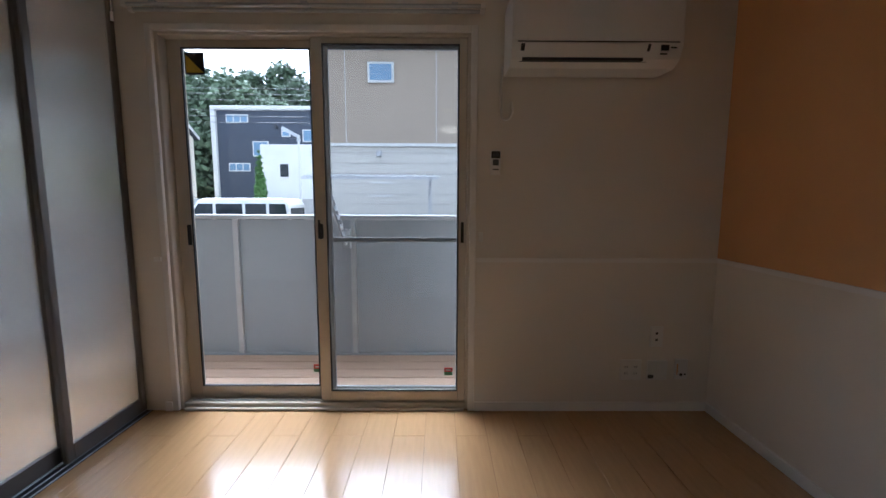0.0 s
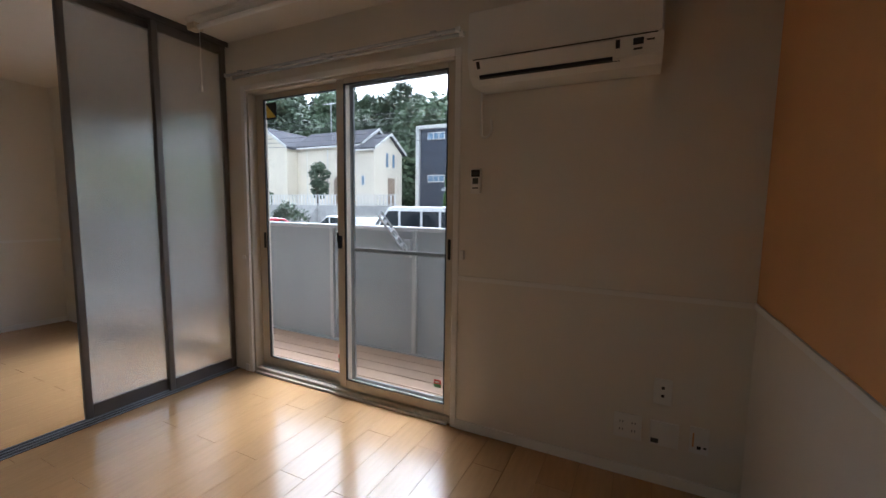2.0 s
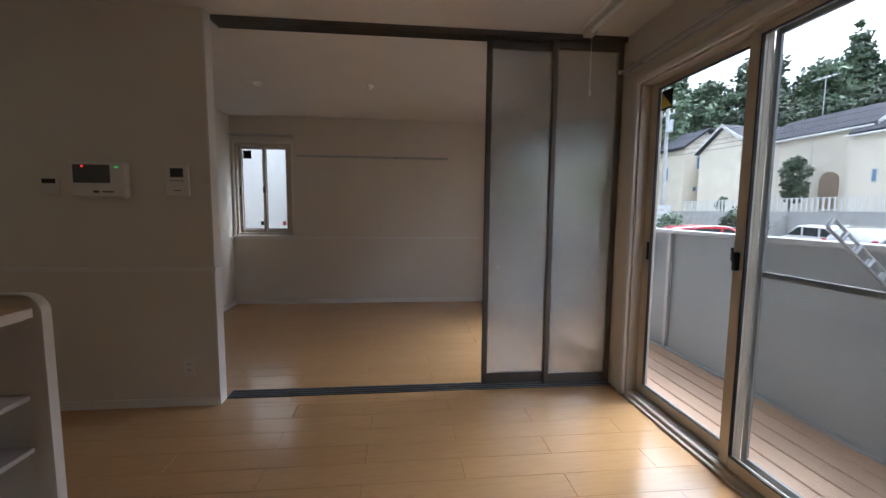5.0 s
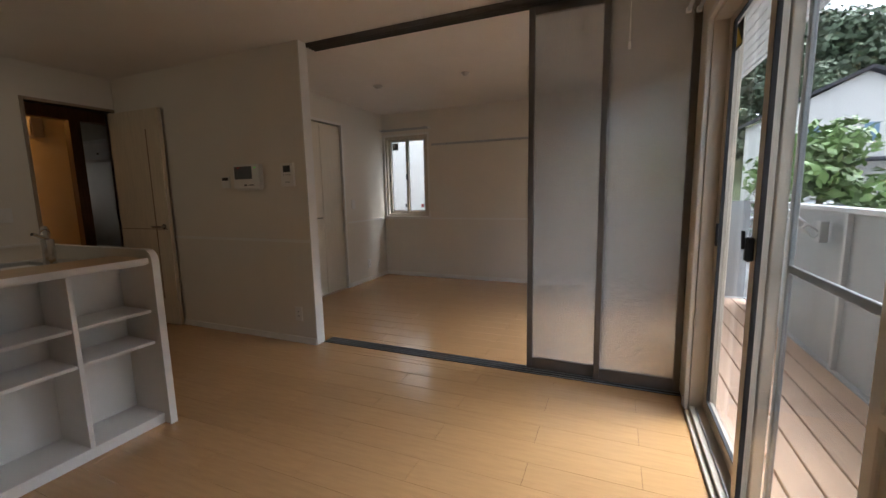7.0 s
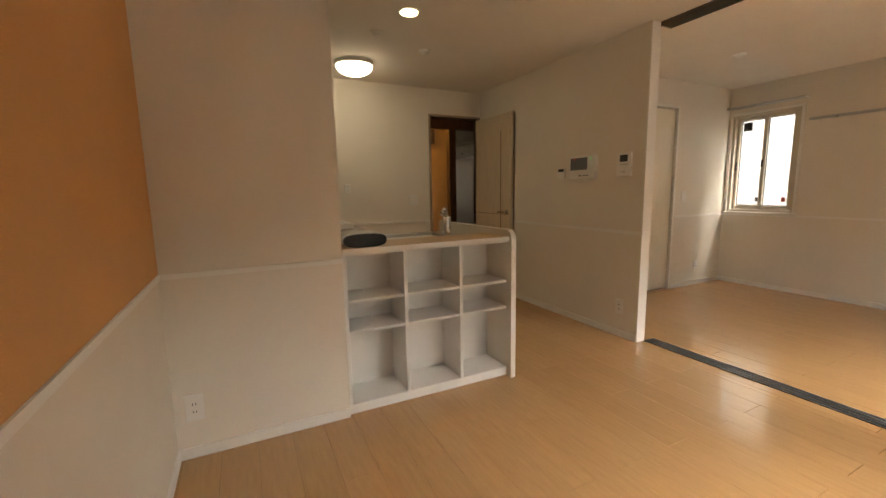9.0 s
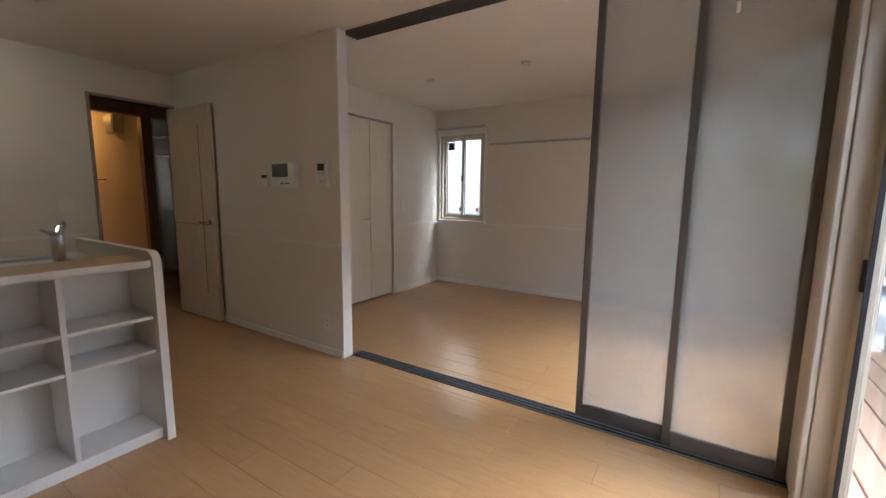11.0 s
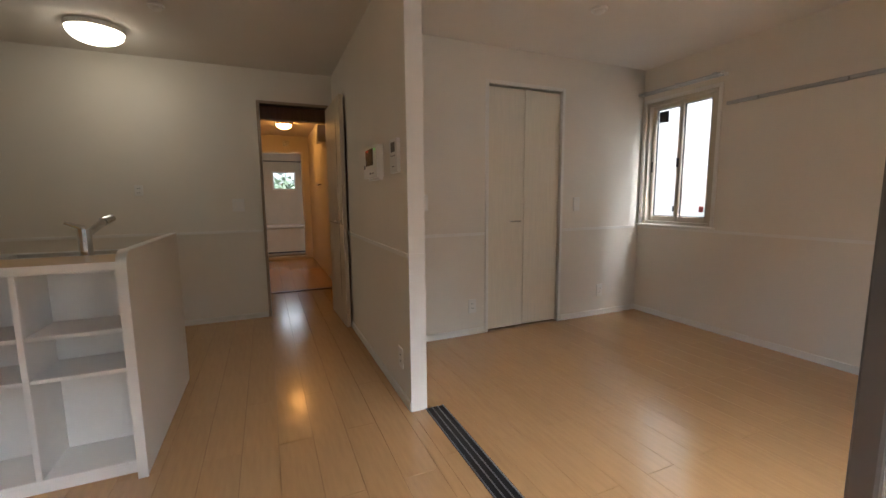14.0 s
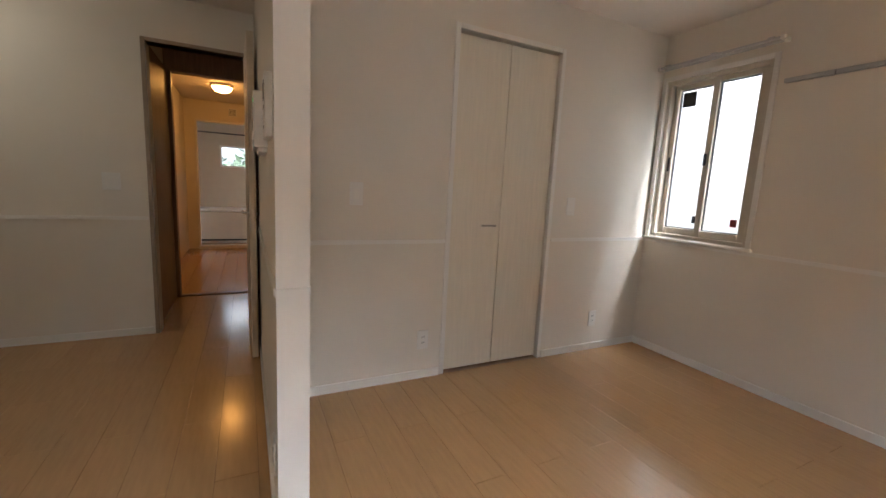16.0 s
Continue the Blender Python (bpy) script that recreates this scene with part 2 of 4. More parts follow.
# ---- shell ----
w_win = wall("wall_window", [(XF, -2.78, YW, YWO, 0, CZ), (-2.78, -1.15, YW, YWO, 1.98, CZ), (-1.15, -0.85, YW, YWO, 0, CZ), (-0.85, 0.765, YW, YWO, 1.99, CZ), (0.765, XR + 0.12, YW, YWO, 0, CZ)], WALL, "cream papered wall with the balcony window")
w_right = wall("wall_accent", [(XR, XR + 0.12, -0.36, YW, 0, CZ)], WALL, "cream papered wall below an orange field")
part("orange_field", box(XR - 0.004, XR - 0.0005, -0.084, YW - 0.001, 0.846, CZ - 0.001), ORANGE, w_right, "orange accent wallpaper")
w_half = wall("wall_kitchen", [(1.289, XR - 0.001, -0.36, -0.085, 0, CZ)], WALL, "cream papered wall beside the kitchen counter")
w_kr = wall("wall_kitchen_side", [(1.80, 1.92, YDH, -0.361, 0, CZ)], WALL, "cream kitchen side wall")
w_door = wall("wall_hall_door", [(-0.25, 1.799, YDH, YD, 0, CZ), (-0.87, -0.25, YDH, YD, 2.0, CZ), (XLB, -0.87, YDH, YD, 0, CZ)], WALL, "cream papered wall with the hall doorway")
w_part = wall("wall_partition", [(XLB, XL, YD + 0.001, -0.085, 0, CZ)], WALL, "cream papered partition wall")
w_clos = wall("wall_closet", [(-1.905, XLB - 0.001, YC - 0.1, YC, 0, CZ), (-2.64, -1.905, YC - 0.1, YC, 2.015, CZ), (XF, -2.64, YC - 0.1, YC, 0, CZ)], WALL, "cream papered wall with a closet door")
wall("wall_closet_back", [(-2.75, -1.8, YC - 0.7, YC - 0.66, 0, CZ)], WALL, "plain closet back")
w_far = wall("wall_bedroom", [(XF - 0.14, XF, YC - 0.1, -1.0, 0, CZ), (XF - 0.14, XF, -1.0, -0.33, 0, 0.865), (XF - 0.14, XF, -1.0, -0.33, 1.985, CZ), (XF - 0.14, XF, -0.33, YWO, 0, CZ)], WALL, "cream papered bedroom wall with a window")
setting("ceiling", box(XF - 0.14, XR + 0.12, -7.8, YWO, CZ, CZ + 0.12), CEIL, "cream papered ceiling")

# hall, toilet room, washroom, bathroom
wall("wall_hall_east", [(-0.20, -0.10, -3.33, YDH, 0, CZ), (0.0, 0.10, -6.36, -3.43, 0, CZ)], WALL, "cream hall wall")
wall("wall_hall_west", [(-2.75, -2.65, -3.33, YC - 0.1, 0, CZ)], WALL, "cream hall wall")
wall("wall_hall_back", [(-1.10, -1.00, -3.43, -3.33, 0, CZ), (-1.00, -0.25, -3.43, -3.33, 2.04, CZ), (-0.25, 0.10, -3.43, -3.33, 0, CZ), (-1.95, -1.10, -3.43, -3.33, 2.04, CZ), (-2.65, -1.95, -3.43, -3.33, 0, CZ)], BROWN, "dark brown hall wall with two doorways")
wall("wall_washroom_west", [(-1.10, -1.05, -6.36, -3.43, 0, CZ)], WALL, "cream washroom wall")
wall("wall_bathroom_front", [(-0.157, 0.10, -6.44, -6.36, 0, CZ), (-1.10, -0.925, -6.44, -6.36, 0, CZ), (-0.925, -0.157, -6.44, -6.36, 1.99, CZ)], WALL, "cream wall round the bathroom doorway")
wall("wall_bathroom", [(-1.9, -0.88, -7.62, -7.5, 0, CZ), (-0.41, 0.4, -7.62, -7.5, 0, CZ), (-0.88, -0.41, -7.62, -7.5, 0, 1.33), (-0.88, -0.41, -7.62, -7.5, 1.72, CZ), (-1.9, -1.8, -7.5, -6.44, 0, CZ), (0.3, 0.4, -7.5, -6.44, 0, CZ)], BATHW, "pale bathroom wall panels with a small window")
wall("wall_toilet", [(-1.95, -1.85, -5.2, -3.43, 0, CZ), (-1.85, -1.82, -5.2, -5.1, 0, CZ), (-1.17, -1.10, -5.2, -5.1, 0, CZ), (-1.82, -1.17, -5.2, -5.1, 0, 0.95), (-1.82, -1.17, -5.2, -5.1, 1.80, CZ)], TRIM, "white toilet room walls with a window")

trim_h = setting("trim_hall_panel", box(-0.224, -0.2005, -3.329, YDH - 0.005, 0.001, 2.05, bevel=0.003), BROWN, "dark brown panelled hall side")
setting("trim_threshold", box(-1.0, -0.2505, -3.42, -3.34, 0.0005, 0.008, bevel=0.002), BROWN, "dark wooden threshold of the washroom")

# rails and baseboards
def strip(name, runs, z0, z1, mat, label):
    bm = bmesh.new()
    for x0, x1, y0, y1 in runs:
        box(x0, x1, y0, y1, z0, z1, bm)
    return setting(name, bm, mat, label)


RUNS = [("window", [(0.777, XR, YW - 0.01, YW), (XL, -0.865, YW - 0.01, YW)]), ("kitchen", [(1.289, XR, -0.085, -0.075)]),
        ("accent", [(XR - 0.01, XR, -0.075, YW - 0.01)]), ("partition", [(XL, XL + 0.01, YD + 0.011, -0.085)]), ("partition_end", [(XLB - 0.006, XL + 0.006, -0.085, -0.070)]),
        ("hall", [(-0.215, 1.8, YD, YD + 0.01)]), ("closet", [(-1.875, XLB - 0.002, YC, YC + 0.01), (XF, -2.67, YC, YC + 0.01)]),
        ("bedroom", [(XF, XF + 0.01, YC + 0.01, YW)])]
for key, runs in RUNS:
    strip("trim_rail_" + key, runs, 0.822, 0.845, TRIM, "thin cream dado rail")
    if key not in ("partition_end",):
        strip("baseboard_" + key, [(a, b, c, d) for a, b, c, d in runs], 0.0, 0.05, TRIM, "low cream baseboard")
strip("trim_partition_end", [(XLB - 0.004, XL + 0.004, -0.0845, -0.075)], 0.0, CZ - 0.001, TRIM, "white end face of the partition")

# ---- floor ----
floor = setting("floor", box(XF - 0.14, XR + 0.12, -7.8, YWO, -0.06, -0.008), UNDER, "maple laminate plank floor")


def planks(parent, x0, x1, y0, y1, off, width=0.152, length=0.91, name="plank", mat=None):
    n0 = math.floor((x0 - off) / width)
    k = n0
    made = {}
    while off + k * width < x1 - 0.004:
        a, b = max(x0, off + k * width), min(x1, off + (k + 1) * width)
        y = y0 - (0.0 if k % 2 else 0.455) - (k % 3) * 0.0
        while y < y1 - 0.004:
            c, d = max(y, y0), min(y + length, y1)
            if b - a > 0.008 and d - c > 0.01:
                key = (round(b - a, 3), round(d - c, 3))
                if key not in made:
                    made[key] = to_mesh(name, box(0.0005, b - a - 0.0005, 0.0005, d - c - 0.0005, -0.0085, 0, bevel=0.0008), mat or WOOD)
                ob = new(name, made[key])
                ob.location = (a, c, 0)
                ob.parent = parent
            y += length
        k += 1


# ---- balcony window ----
def sash(parent, name, x0, x1, z0, z1, y0, y1, gx0, gx1, gz0, gz1, glass, axis="y"):
    """A framed pane in a wall; along x for axis y, along y for axis x."""
    def bx(a0, a1, z0_, z1_, d0, d1, bev=0.003):
        return box(a0, a1, d0, d1, z0_, z1_, bevel=bev) if axis == "y" else box(d0, d1, a0, a1, z0_, z1_, bevel=bev)
    s = part(name, bx(x0, gx0, z0, z1, y0, y1), SASH, parent)
    part("stile", bx(gx1, x1, z0, z1, y0, y1), SASH, s)
    part("bottom_rail", bx(gx0, gx1, z0, gz0, y0 + 0.001, y1 - 0.001), SASH, s)
    part("top_rail", bx(gx0, gx1, gz1, z1, y0 + 0.001, y1 - 0.001), SASH, s)
    m = (y0 + y1) / 2
    g = part("pane", bx(gx0 - 0.004, gx1 + 0.004, gz0 - 0.004, gz1 + 0.004, m - 0.002, m + 0.002, 0), glass, s)
    g.visible_shadow = False
    for a0, a1, b0, b1 in ((gx0, gx0 + 0.006, gz0, gz1), (gx1 - 0.006, gx1, gz0, gz1), (gx0, gx1, gz0, gz0 + 0.006), (gx0, gx1, gz1 - 0.006, gz1)):
        part("gasket", bx(a0, a1, b0, b1, y0 - 0.001, m - 0.003, 0), RUBBER, s)
    return s


def frame_ring(parent, name, x0, x1, z0, z1, y0, y1, w, mat, axis="y", bottom=True):
    def bx(a0, a1, z0_, z1_):
        return box(a0, a1, y0, y1, z0_, z1_, bevel=0.003) if axis == "y" else box(y0, y1, a0, a1, z0_, z1_, bevel=0.003)
    part(name, bx(x0, x0 + w, z0, z1), mat, parent)
    part(name, bx(x1 - w, x1, z0, z1), mat, parent)
    part(name, bx(x0 + w, x1 - w, z1 - w, z1), mat, parent)
    if bottom:
        part(name, bx(x0 + w, x1 - w, z0, z0 + w), mat, parent)


win = tagged(new("window_1"), "wide champagne aluminium sliding balcony window, closed", kind="structure")
frame_ring(win, "casing", -0.862, 0.776, 0.0, 2.0, YW - 0.008, YW + 0.012, 0.034, TRIM, bottom=False)
frame_ring(win, "window_frame", -0.848, 0.763, 0.0, 1.988, YW + 0.0125, YWO - 0.005, 0.035, SASH)
part("sill_track", box(-0.80, 0.72, YW - 0.01, YW + 0.012, 0.0, 0.015, bevel=0.003), SASH, win)
for ty in (2.497, 2.54):
    part("runner", box(-0.78, 0.66, ty, ty + 0.004, 0.036, 0.044), ALU, win)
sl = sash(win, "sash", -0.812, -0.022, 0.037, 1.952, 2.535, 2.568, -0.741, -0.081, 0.103, 1.916, GLASS)
sr = sash(win, "sash", -0.066, 0.726, 0.037, 1.952, 2.492, 2.525, -0.009, 0.686, 0.094, 1.923, GLASS)
part("handle", box(-0.765, -0.745, 2.526, 2.536, 0.90, 1.01, bevel=0.003), DARK, sl, "black recessed pull")
part("handle", box(0.698, 0.714, 2.484, 2.493, 0.92, 1.03, bevel=0.003), DARK, sr, "black recessed pull")
lock = part("crescent_lock", box(-0.05, -0.025, 2.468, 2.493, 0.94, 1.02, bevel=0.005), DARK, sr, "black crescent lock")
part("lock_lever", tube((-0.04, 2.465, 0.98), (-0.04, 2.462, 1.04), 0.006), DARK, sr)
stk = part("sticker", box(-0.73, -0.63, 2.548, 2.5485, 1.785, 1.895), DARK, sl, "dark square sticker with a yellow triangle")
part("triangle", extrude([(-0.725, 1.885), (-0.635, 1.795), (-0.725, 1.795)], "y", 2.5470, 2.5478), YELLOW, stk)
for xs, ys in ((-0.10, 2.548), (0.635, 2.505)):
    p = part("sticker", box(xs - 0.02, xs + 0.025, ys, ys + 0.0005, 0.18, 0.225), REDPAPER, sl if xs < 0 else sr, "small red and green label")
    part("label_foot", box(xs - 0.02, xs + 0.025, ys - 0.0008, ys - 0.0001, 0.18, 0.20), GREENPAPER, p)
    part("label_bar", box(xs - 0.012, xs + 0.016, ys - 0.0008, ys - 0.0001, 0.207, 0.215), PAPER, p)
# insect screen outside one half
scr = thing("insect_screen", "grey mesh insect screen with a middle bar, outside the window", "screen")
for a in ((-0.03, -0.002, 0.05, 1.955), (0.68, 0.708, 0.05, 1.955), (-0.002, 0.68, 0.05, 0.085), (-0.002, 0.68, 1.925, 1.955)):
    part("screen_frame", box(a[0], a[1], 2.574, 2.590, a[2], a[3], bevel=0.002), SCREENF, scr)
part("middle_bar", box(-0.002, 0.68, 2.576, 2.588, 0.915, 0.94, bevel=0.002), SCREENF, scr)
part("mesh_sheet", box(-0.002, 0.68, 2.5815, 2.5825, 0.085, 1.925), MESH, scr)


def curtain_rail(label, a, b, axis_x, z, at):
    th = thing("curtain_rail", label, "curtain rail", "curtain rails")
    for k, dz in ((0, 0.0), (0.045, 0.004)):
        p0, p1 = ((a, at - k, z + dz), (b, at - k, z + dz)) if axis_x else ((at + k, a, z + dz), (at + k, b, z + dz))
        part("rail", tube(p0, p1, 0.009), ALU, th)
        for e in (p0, p1):
            part("end_cap", box(e[0] - 0.012, e[0] + 0.012, e[1] - 0.012, e[1] + 0.012, e[2] - 0.012, e[2] + 0.012, bevel=0.003), PLASTIC, th)
    n = 3
    for i in range(n):
        s = a + (b - a) * (0.08 + 0.84 * i / (n - 1))
        part("bracket", box(s - 0.015, s + 0.015, at - 0.055, YW, z + 0.010, z + 0.018) if axis_x else box(XF, at + 0.055, s - 0.015, s + 0.015, z + 0.010, z + 0.018), ALU, th)
    return th


curtain_rail("double silver curtain rail above the balcony window", -0.89, 0.79, True, 2.045, 2.42)
curtain_rail("double silver curtain rail above the bedroom window", -1.02, -0.27, False, 2.06, XF + 0.03)

# ---- bedroom windows ----
bw = tagged(new("window_2"), "small champagne aluminium sliding bedroom window, closed", kind="structure")
frame_ring(bw, "casing", -1.0, -0.27, 0.84, 2.012, XF, XF + 0.012, 0.03, TRIM, axis="x")
part("window_sill", box(XF - 0.03, XF + 0.03, -1.01, -0.26, 0.845, 0.865, bevel=0.004), TRIM, bw)
frame_ring(bw, "window_frame", -0.97, -0.30, 0.866, 1.983, XF - 0.10, XF - 0.012, 0.028, SASH, axis="x")
b1 = sash(bw, "sash", -0.94, -0.62, 0.895, 1.953, XF - 0.085, XF - 0.055, -0.905, -0.652, 0.94, 1.92, GLASS, axis="x")
b2 = sash(bw, "sash", -0.65, -0.33, 0.895, 1.953, XF - 0.05, XF - 0.020, -0.61, -0.37, 0.94, 1.92, GLASS, axis="x")
part("sticker", box(XF - 0.0715, XF - 0.0710, -0.885, -0.79, 1.80, 1.90), DARK, b1, "dark square sticker")
for o, y in ((b1, -0.685), (b2, -0.41)):
    x = XF - (0.0715 if o is b1 else 0.0365)
    part("sticker", box(x, x + 0.0005, y - 0.02, y + 0.02, 0.985, 1.035), REDPAPER if o is b2 else DARK, o, "small dark label")
part("crescent_lock", box(XF - 0.02, XF - 0.004, -0.645, -0.627, 1.38, 1.46, bevel=0.004), DARK, b2)
part("handle", box(XF - 0.055, XF - 0.048, -0.93, -0.918, 1.35, 1.45), DARK, b1)

bw.location = (0, -0.03, 0)
bw3 = tagged(new("window_3"), "tall bedroom balcony window behind frosted panels", kind="structure")
frame_ring(bw3, "window_frame", -2.78, -1.15, 0.0, 1.98, YW + 0.02, YWO - 0.005, 0.04, SASH)
sash(bw3, "sash", -2.74, -1.94, 0.045, 1.94, 2.535, 2.568, -2.68, -2.00, 0.12, 1.89, GLASS)
sash(bw3, "sash", -1.99, -1.19, 0.045, 1.94, 2.492, 2.525, -1.93, -1.25, 0.12, 1.89, GLASS)

# ---- sliding partition ----
trk = thing("ceiling_track", "dark bronze triple sliding door track under the ceiling", "door track")
flt = thing("floor_track", "dark bronze triple sliding door track in the floor", "door track")
part("plate", box(-1.080, -0.974, -0.074, 2.459, CZ - 0.010, CZ - 0.0005), BRONZE, trk)
part("plate", box(-1.080, -0.974, -0.074, 2.459, 0.0003, 0.003), DARK, flt)
for i in range(4):
    x = -1.076 + i * 0.0315
    part("fin", box(x, x + 0.006, -0.074, 2.459, CZ - 0.032, CZ - 0.011), BRONZE, trk)
    part("ridge", box(x + 0.001, x + 0.007, -0.074, 2.459, 0.0032, 0.008, bevel=0.0015), SCREENF, flt)


def panel(x, y0, y1):
    th = thing("sliding_panel", "frosted sliding panel in a dark bronze frame", "sliding panel", "frosted sliding panels")
    z0, z1, w = 0.012, 2.266, 0.036
    d = 0.013
    part("stile", box(x - d, x + d, y0, y0 + w, z0, z1, bevel=0.004), BRONZE, th)
    part("stile", box(x - d, x + d, y1 - w, y1, z0, z1, bevel=0.004), BRONZE, th)
    part("bottom_rail", box(x - d + 0.001, x + d - 0.001, y0 + w, y1 - w, z0, z0 + 0.075, bevel=0.003), BRONZE, th)
    part("top_rail", box(x - d + 0.001, x + d - 0.001, y0 + w, y1 - w, z1 - 0.05, z1, bevel=0.003), BRONZE, th)
    part("sheet", box(x - 0.0015, x + 0.0015, y0 + w - 0.005, y1 - w + 0.005, z0 + 0.07, z1 - 0.045), FROST, th, "translucent frosted acrylic")
    return th


pa = panel(-1.050, 1.562, 2.03)
pb = panel(-1.012, 1.982, 2.452)

# ---- doors ----
cl = tagged(new("door_2"), "closed cream bifold closet door", kind="structure")
frame_ring(cl, "casing", -2.665, -1.88, 0.0, 2.045, YC - 0.02, YC + 0.008, 0.03, TRIM, bottom=False)
for a, b in ((-2.632, -2.272), (-2.268, -1.913)):
    lf = part("leaf", box(a, b, YC - 0.055, YC - 0.024, 0.012, 2.005, bevel=0.002), CLOSET, cl)
    if b > -2.0:
        hd = part("handle", box(-2.235, -2.125, YC - 0.012, YC - 0.004, 0.918, 0.930, bevel=0.003), CHROME, lf, "slim chrome pull")
        for q in (-2.225, -2.14):
            part("handle_post", box(q, q + 0.008, YC - 0.024, YC - 0.011, 0.92, 0.928), CHROME, lf)
dr = tagged(new("door_1"), "pale wooden hall door standing wide open", kind="structure")
frame_ring(dr, "door_frame", -0.895, -0.222, 0.0, 2.025, YDH - 0.004, YD + 0.012, 0.025, CASING, bottom=False)
leaf = part("leaf", box(0, 0.68, -0.018, 0.018, 0.008, 1.975, bevel=0.002), DOOR, dr, "pale wooden leaf")
part("edge_band", box(0.6801, 0.682, -0.017, 0.017, 0.009, 1.974), DOOR, leaf)
part("groove", box(0.50, 0.512, -0.0195, -0.0175, 0.25, 1.80), BROWN, leaf, "thin dark inlay")
part("cross_groove", box(0.02, 0.66, -0.0192, -0.0176, 0.905, 0.911), BROWN, leaf)
for s in (-1, 1):
    part("rose", tube((0.62, s * 0.018, 0.93), (0.62, s * 0.026, 0.93), 0.026), CHROME, leaf)
    part("neck", tube((0.62, s * 0.024, 0.93), (0.62, s * 0.055, 0.93), 0.009), CHROME, leaf)
    part("lever", tube((0.625, s * 0.052, 0.93), (0.50, s * 0.052, 0.93), 0.009), CHROME, leaf, "chrome lever handle")
dr.location = (0, 0, 0)
leaf.matrix_basis = pose(-0.845, YD + 0.015, 0, 0, 0, 91.5)

# ---- kitchen counter with shelf ----
sh = thing("counter_shelf", "white open shelf unit of nine compartments under a beech counter", "shelf unit")
X0, X1, YF, YB = 0.285, 1.2875, -0.095, -0.33
cx = [X0, 0.607, 0.95, X1]
part("back_panel", box(X0, X1, YB - 0.012, YB, 0.04, 0.870), SHELF, sh)
part("plinth", box(X0, X1, YB, YF - 0.004, 0.0, 0.0395, bevel=0.002), SHELF, sh)
part("bottom_board", box(X0, X1, YB, YF, 0.040, 0.055, bevel=0.002), SHELF, sh)
part("top_board", box(X0, X1, YB, YF, 0.853, 0.871, bevel=0.002), SHELF, sh)
for i, x in enumerate(cx[1:]):
    part("upright", box(x - 0.010 if i < 2 else x - 0.02, x + 0.010 if i < 2 else x, YB, YF, 0.0555, 0.8525, bevel=0.002), SHELF, sh)
for i in range(3):
    a, b = cx[i] + (0.0105 if i else 0.0005), cx[i + 1] - (0.0105 if i < 2 else 0.0205)
    for z in (0.438, 0.604):
        part("shelf_board", box(a, b, YB, YF - 0.006, z, z + 0.016, bevel=0.002), SHELF, sh)
rr = 0.06
arc = [(-0.05 - rr + rr * math.sin(k / 8 * math.pi / 2), 0.930 - rr + rr * math.cos(k / 8 * math.pi / 2)) for k in range(9)]
ep = single("counter_end_panel", extrude([(-1.05, 0.0), (-1.05, 0.930)] + arc + [(-0.05, 0.0)], "x", 0.255, 0.284), WALL, "cream papered end panel of the kitchen counter, rounded at the top", "end panel")
part("edge_strip", extrude([(p[0] + 0.002, p[1] + 0.002) for p in [(-1.048, 0.928)] + arc] + [(-0.048, 0.0), (-0.054, 0.0)] + [(p[0] - 0.003, p[1] - 0.003) for p in reversed(arc)] + [(-1.048, 0.925)], "x", 0.252, 0.287), TRIM, ep, "white edge strip")
ct = thing("bar_counter", "beech-coloured wooden bar counter", "counter")
part("board", box(0.2885, 1.289, -0.36, -0.075, 0.872, 0.890, bevel=0.004, seg=2), TOP, ct)
part("front_strip", box(0.2885, 1.289, -0.0745, -0.070, 0.863, 0.8915, bevel=0.001), TRIM, ct, "white edge strip")
kc = thing("kitchen_cabinet", "kitchen base cabinet with a steel sink top", "cabinet")
part("body", box(0.288, 1.798, -1.0, -0.345, 0.08, 0.83), SHELF, kc)
part("plinth", box(0.288, 1.798, -0.95, -0.345, 0.0, 0.079), DARK, kc)
for i in range(3):
    a = 0.29 + i * 0.502
    d_ = part("cabinet_door", box(a, a + 0.498, -1.02, -1.0005, 0.09, 0.825, bevel=0.002), SHELF, kc)
    part("handle", box(a + 0.15, a + 0.35, -1.035, -1.021, 0.79, 0.80), CHROME, d_)
wt = thing("worktop", "stainless steel kitchen worktop with a sink", "worktop")
bm = bmesh.new()
for b in ((0.288, 0.40, -1.03, -0.362), (0.40, 0.95, -1.03, -0.95), (0.40, 0.95, -0.50, -0.362), (0.95, 1.798, -1.03, -0.362)):
    box(*b, 0.832, 0.85, bm)
part("top", bm, STEEL, wt)
bm = bmesh.new()
for b in ((0.392, 0.40, -0.958, -0.492, 0.67, 0.831), (0.95, 0.958, -0.958, -0.492, 0.67, 0.831), (0.40, 0.95, -0.958, -0.95, 0.67, 0.831), (0.40, 0.95, -0.50, -0.492, 0.67, 0.831), (0.392, 0.958, -0.958, -0.492, 0.66, 0.669)):
    box(*b, bm)
part("basin", bm, STEEL, wt)
tp = thing("tap", "chrome single-lever kitchen mixer tap", "tap")
TX, TY = 0.504, -0.467
part("base", tube((TX, TY, 0.8505), (TX, TY, 1.0), 0.026), CHROME, tp)
part("spout", tube((TX, TY - 0.01, 0.97), (TX - 0.045, TY - 0.12, 1.03), 0.017), CHROME, tp)
part("spray_head", tube((TX - 0.04, TY - 0.11, 1.025), (TX - 0.062, TY - 0.16, 1.04), 0.021, r2=0.018), CHROME, tp)
part("lever", tube((TX, TY, 1.0), (TX + 0.06, TY + 0.02, 1.03), 0.015, r2=0.008), CHROME, tp)
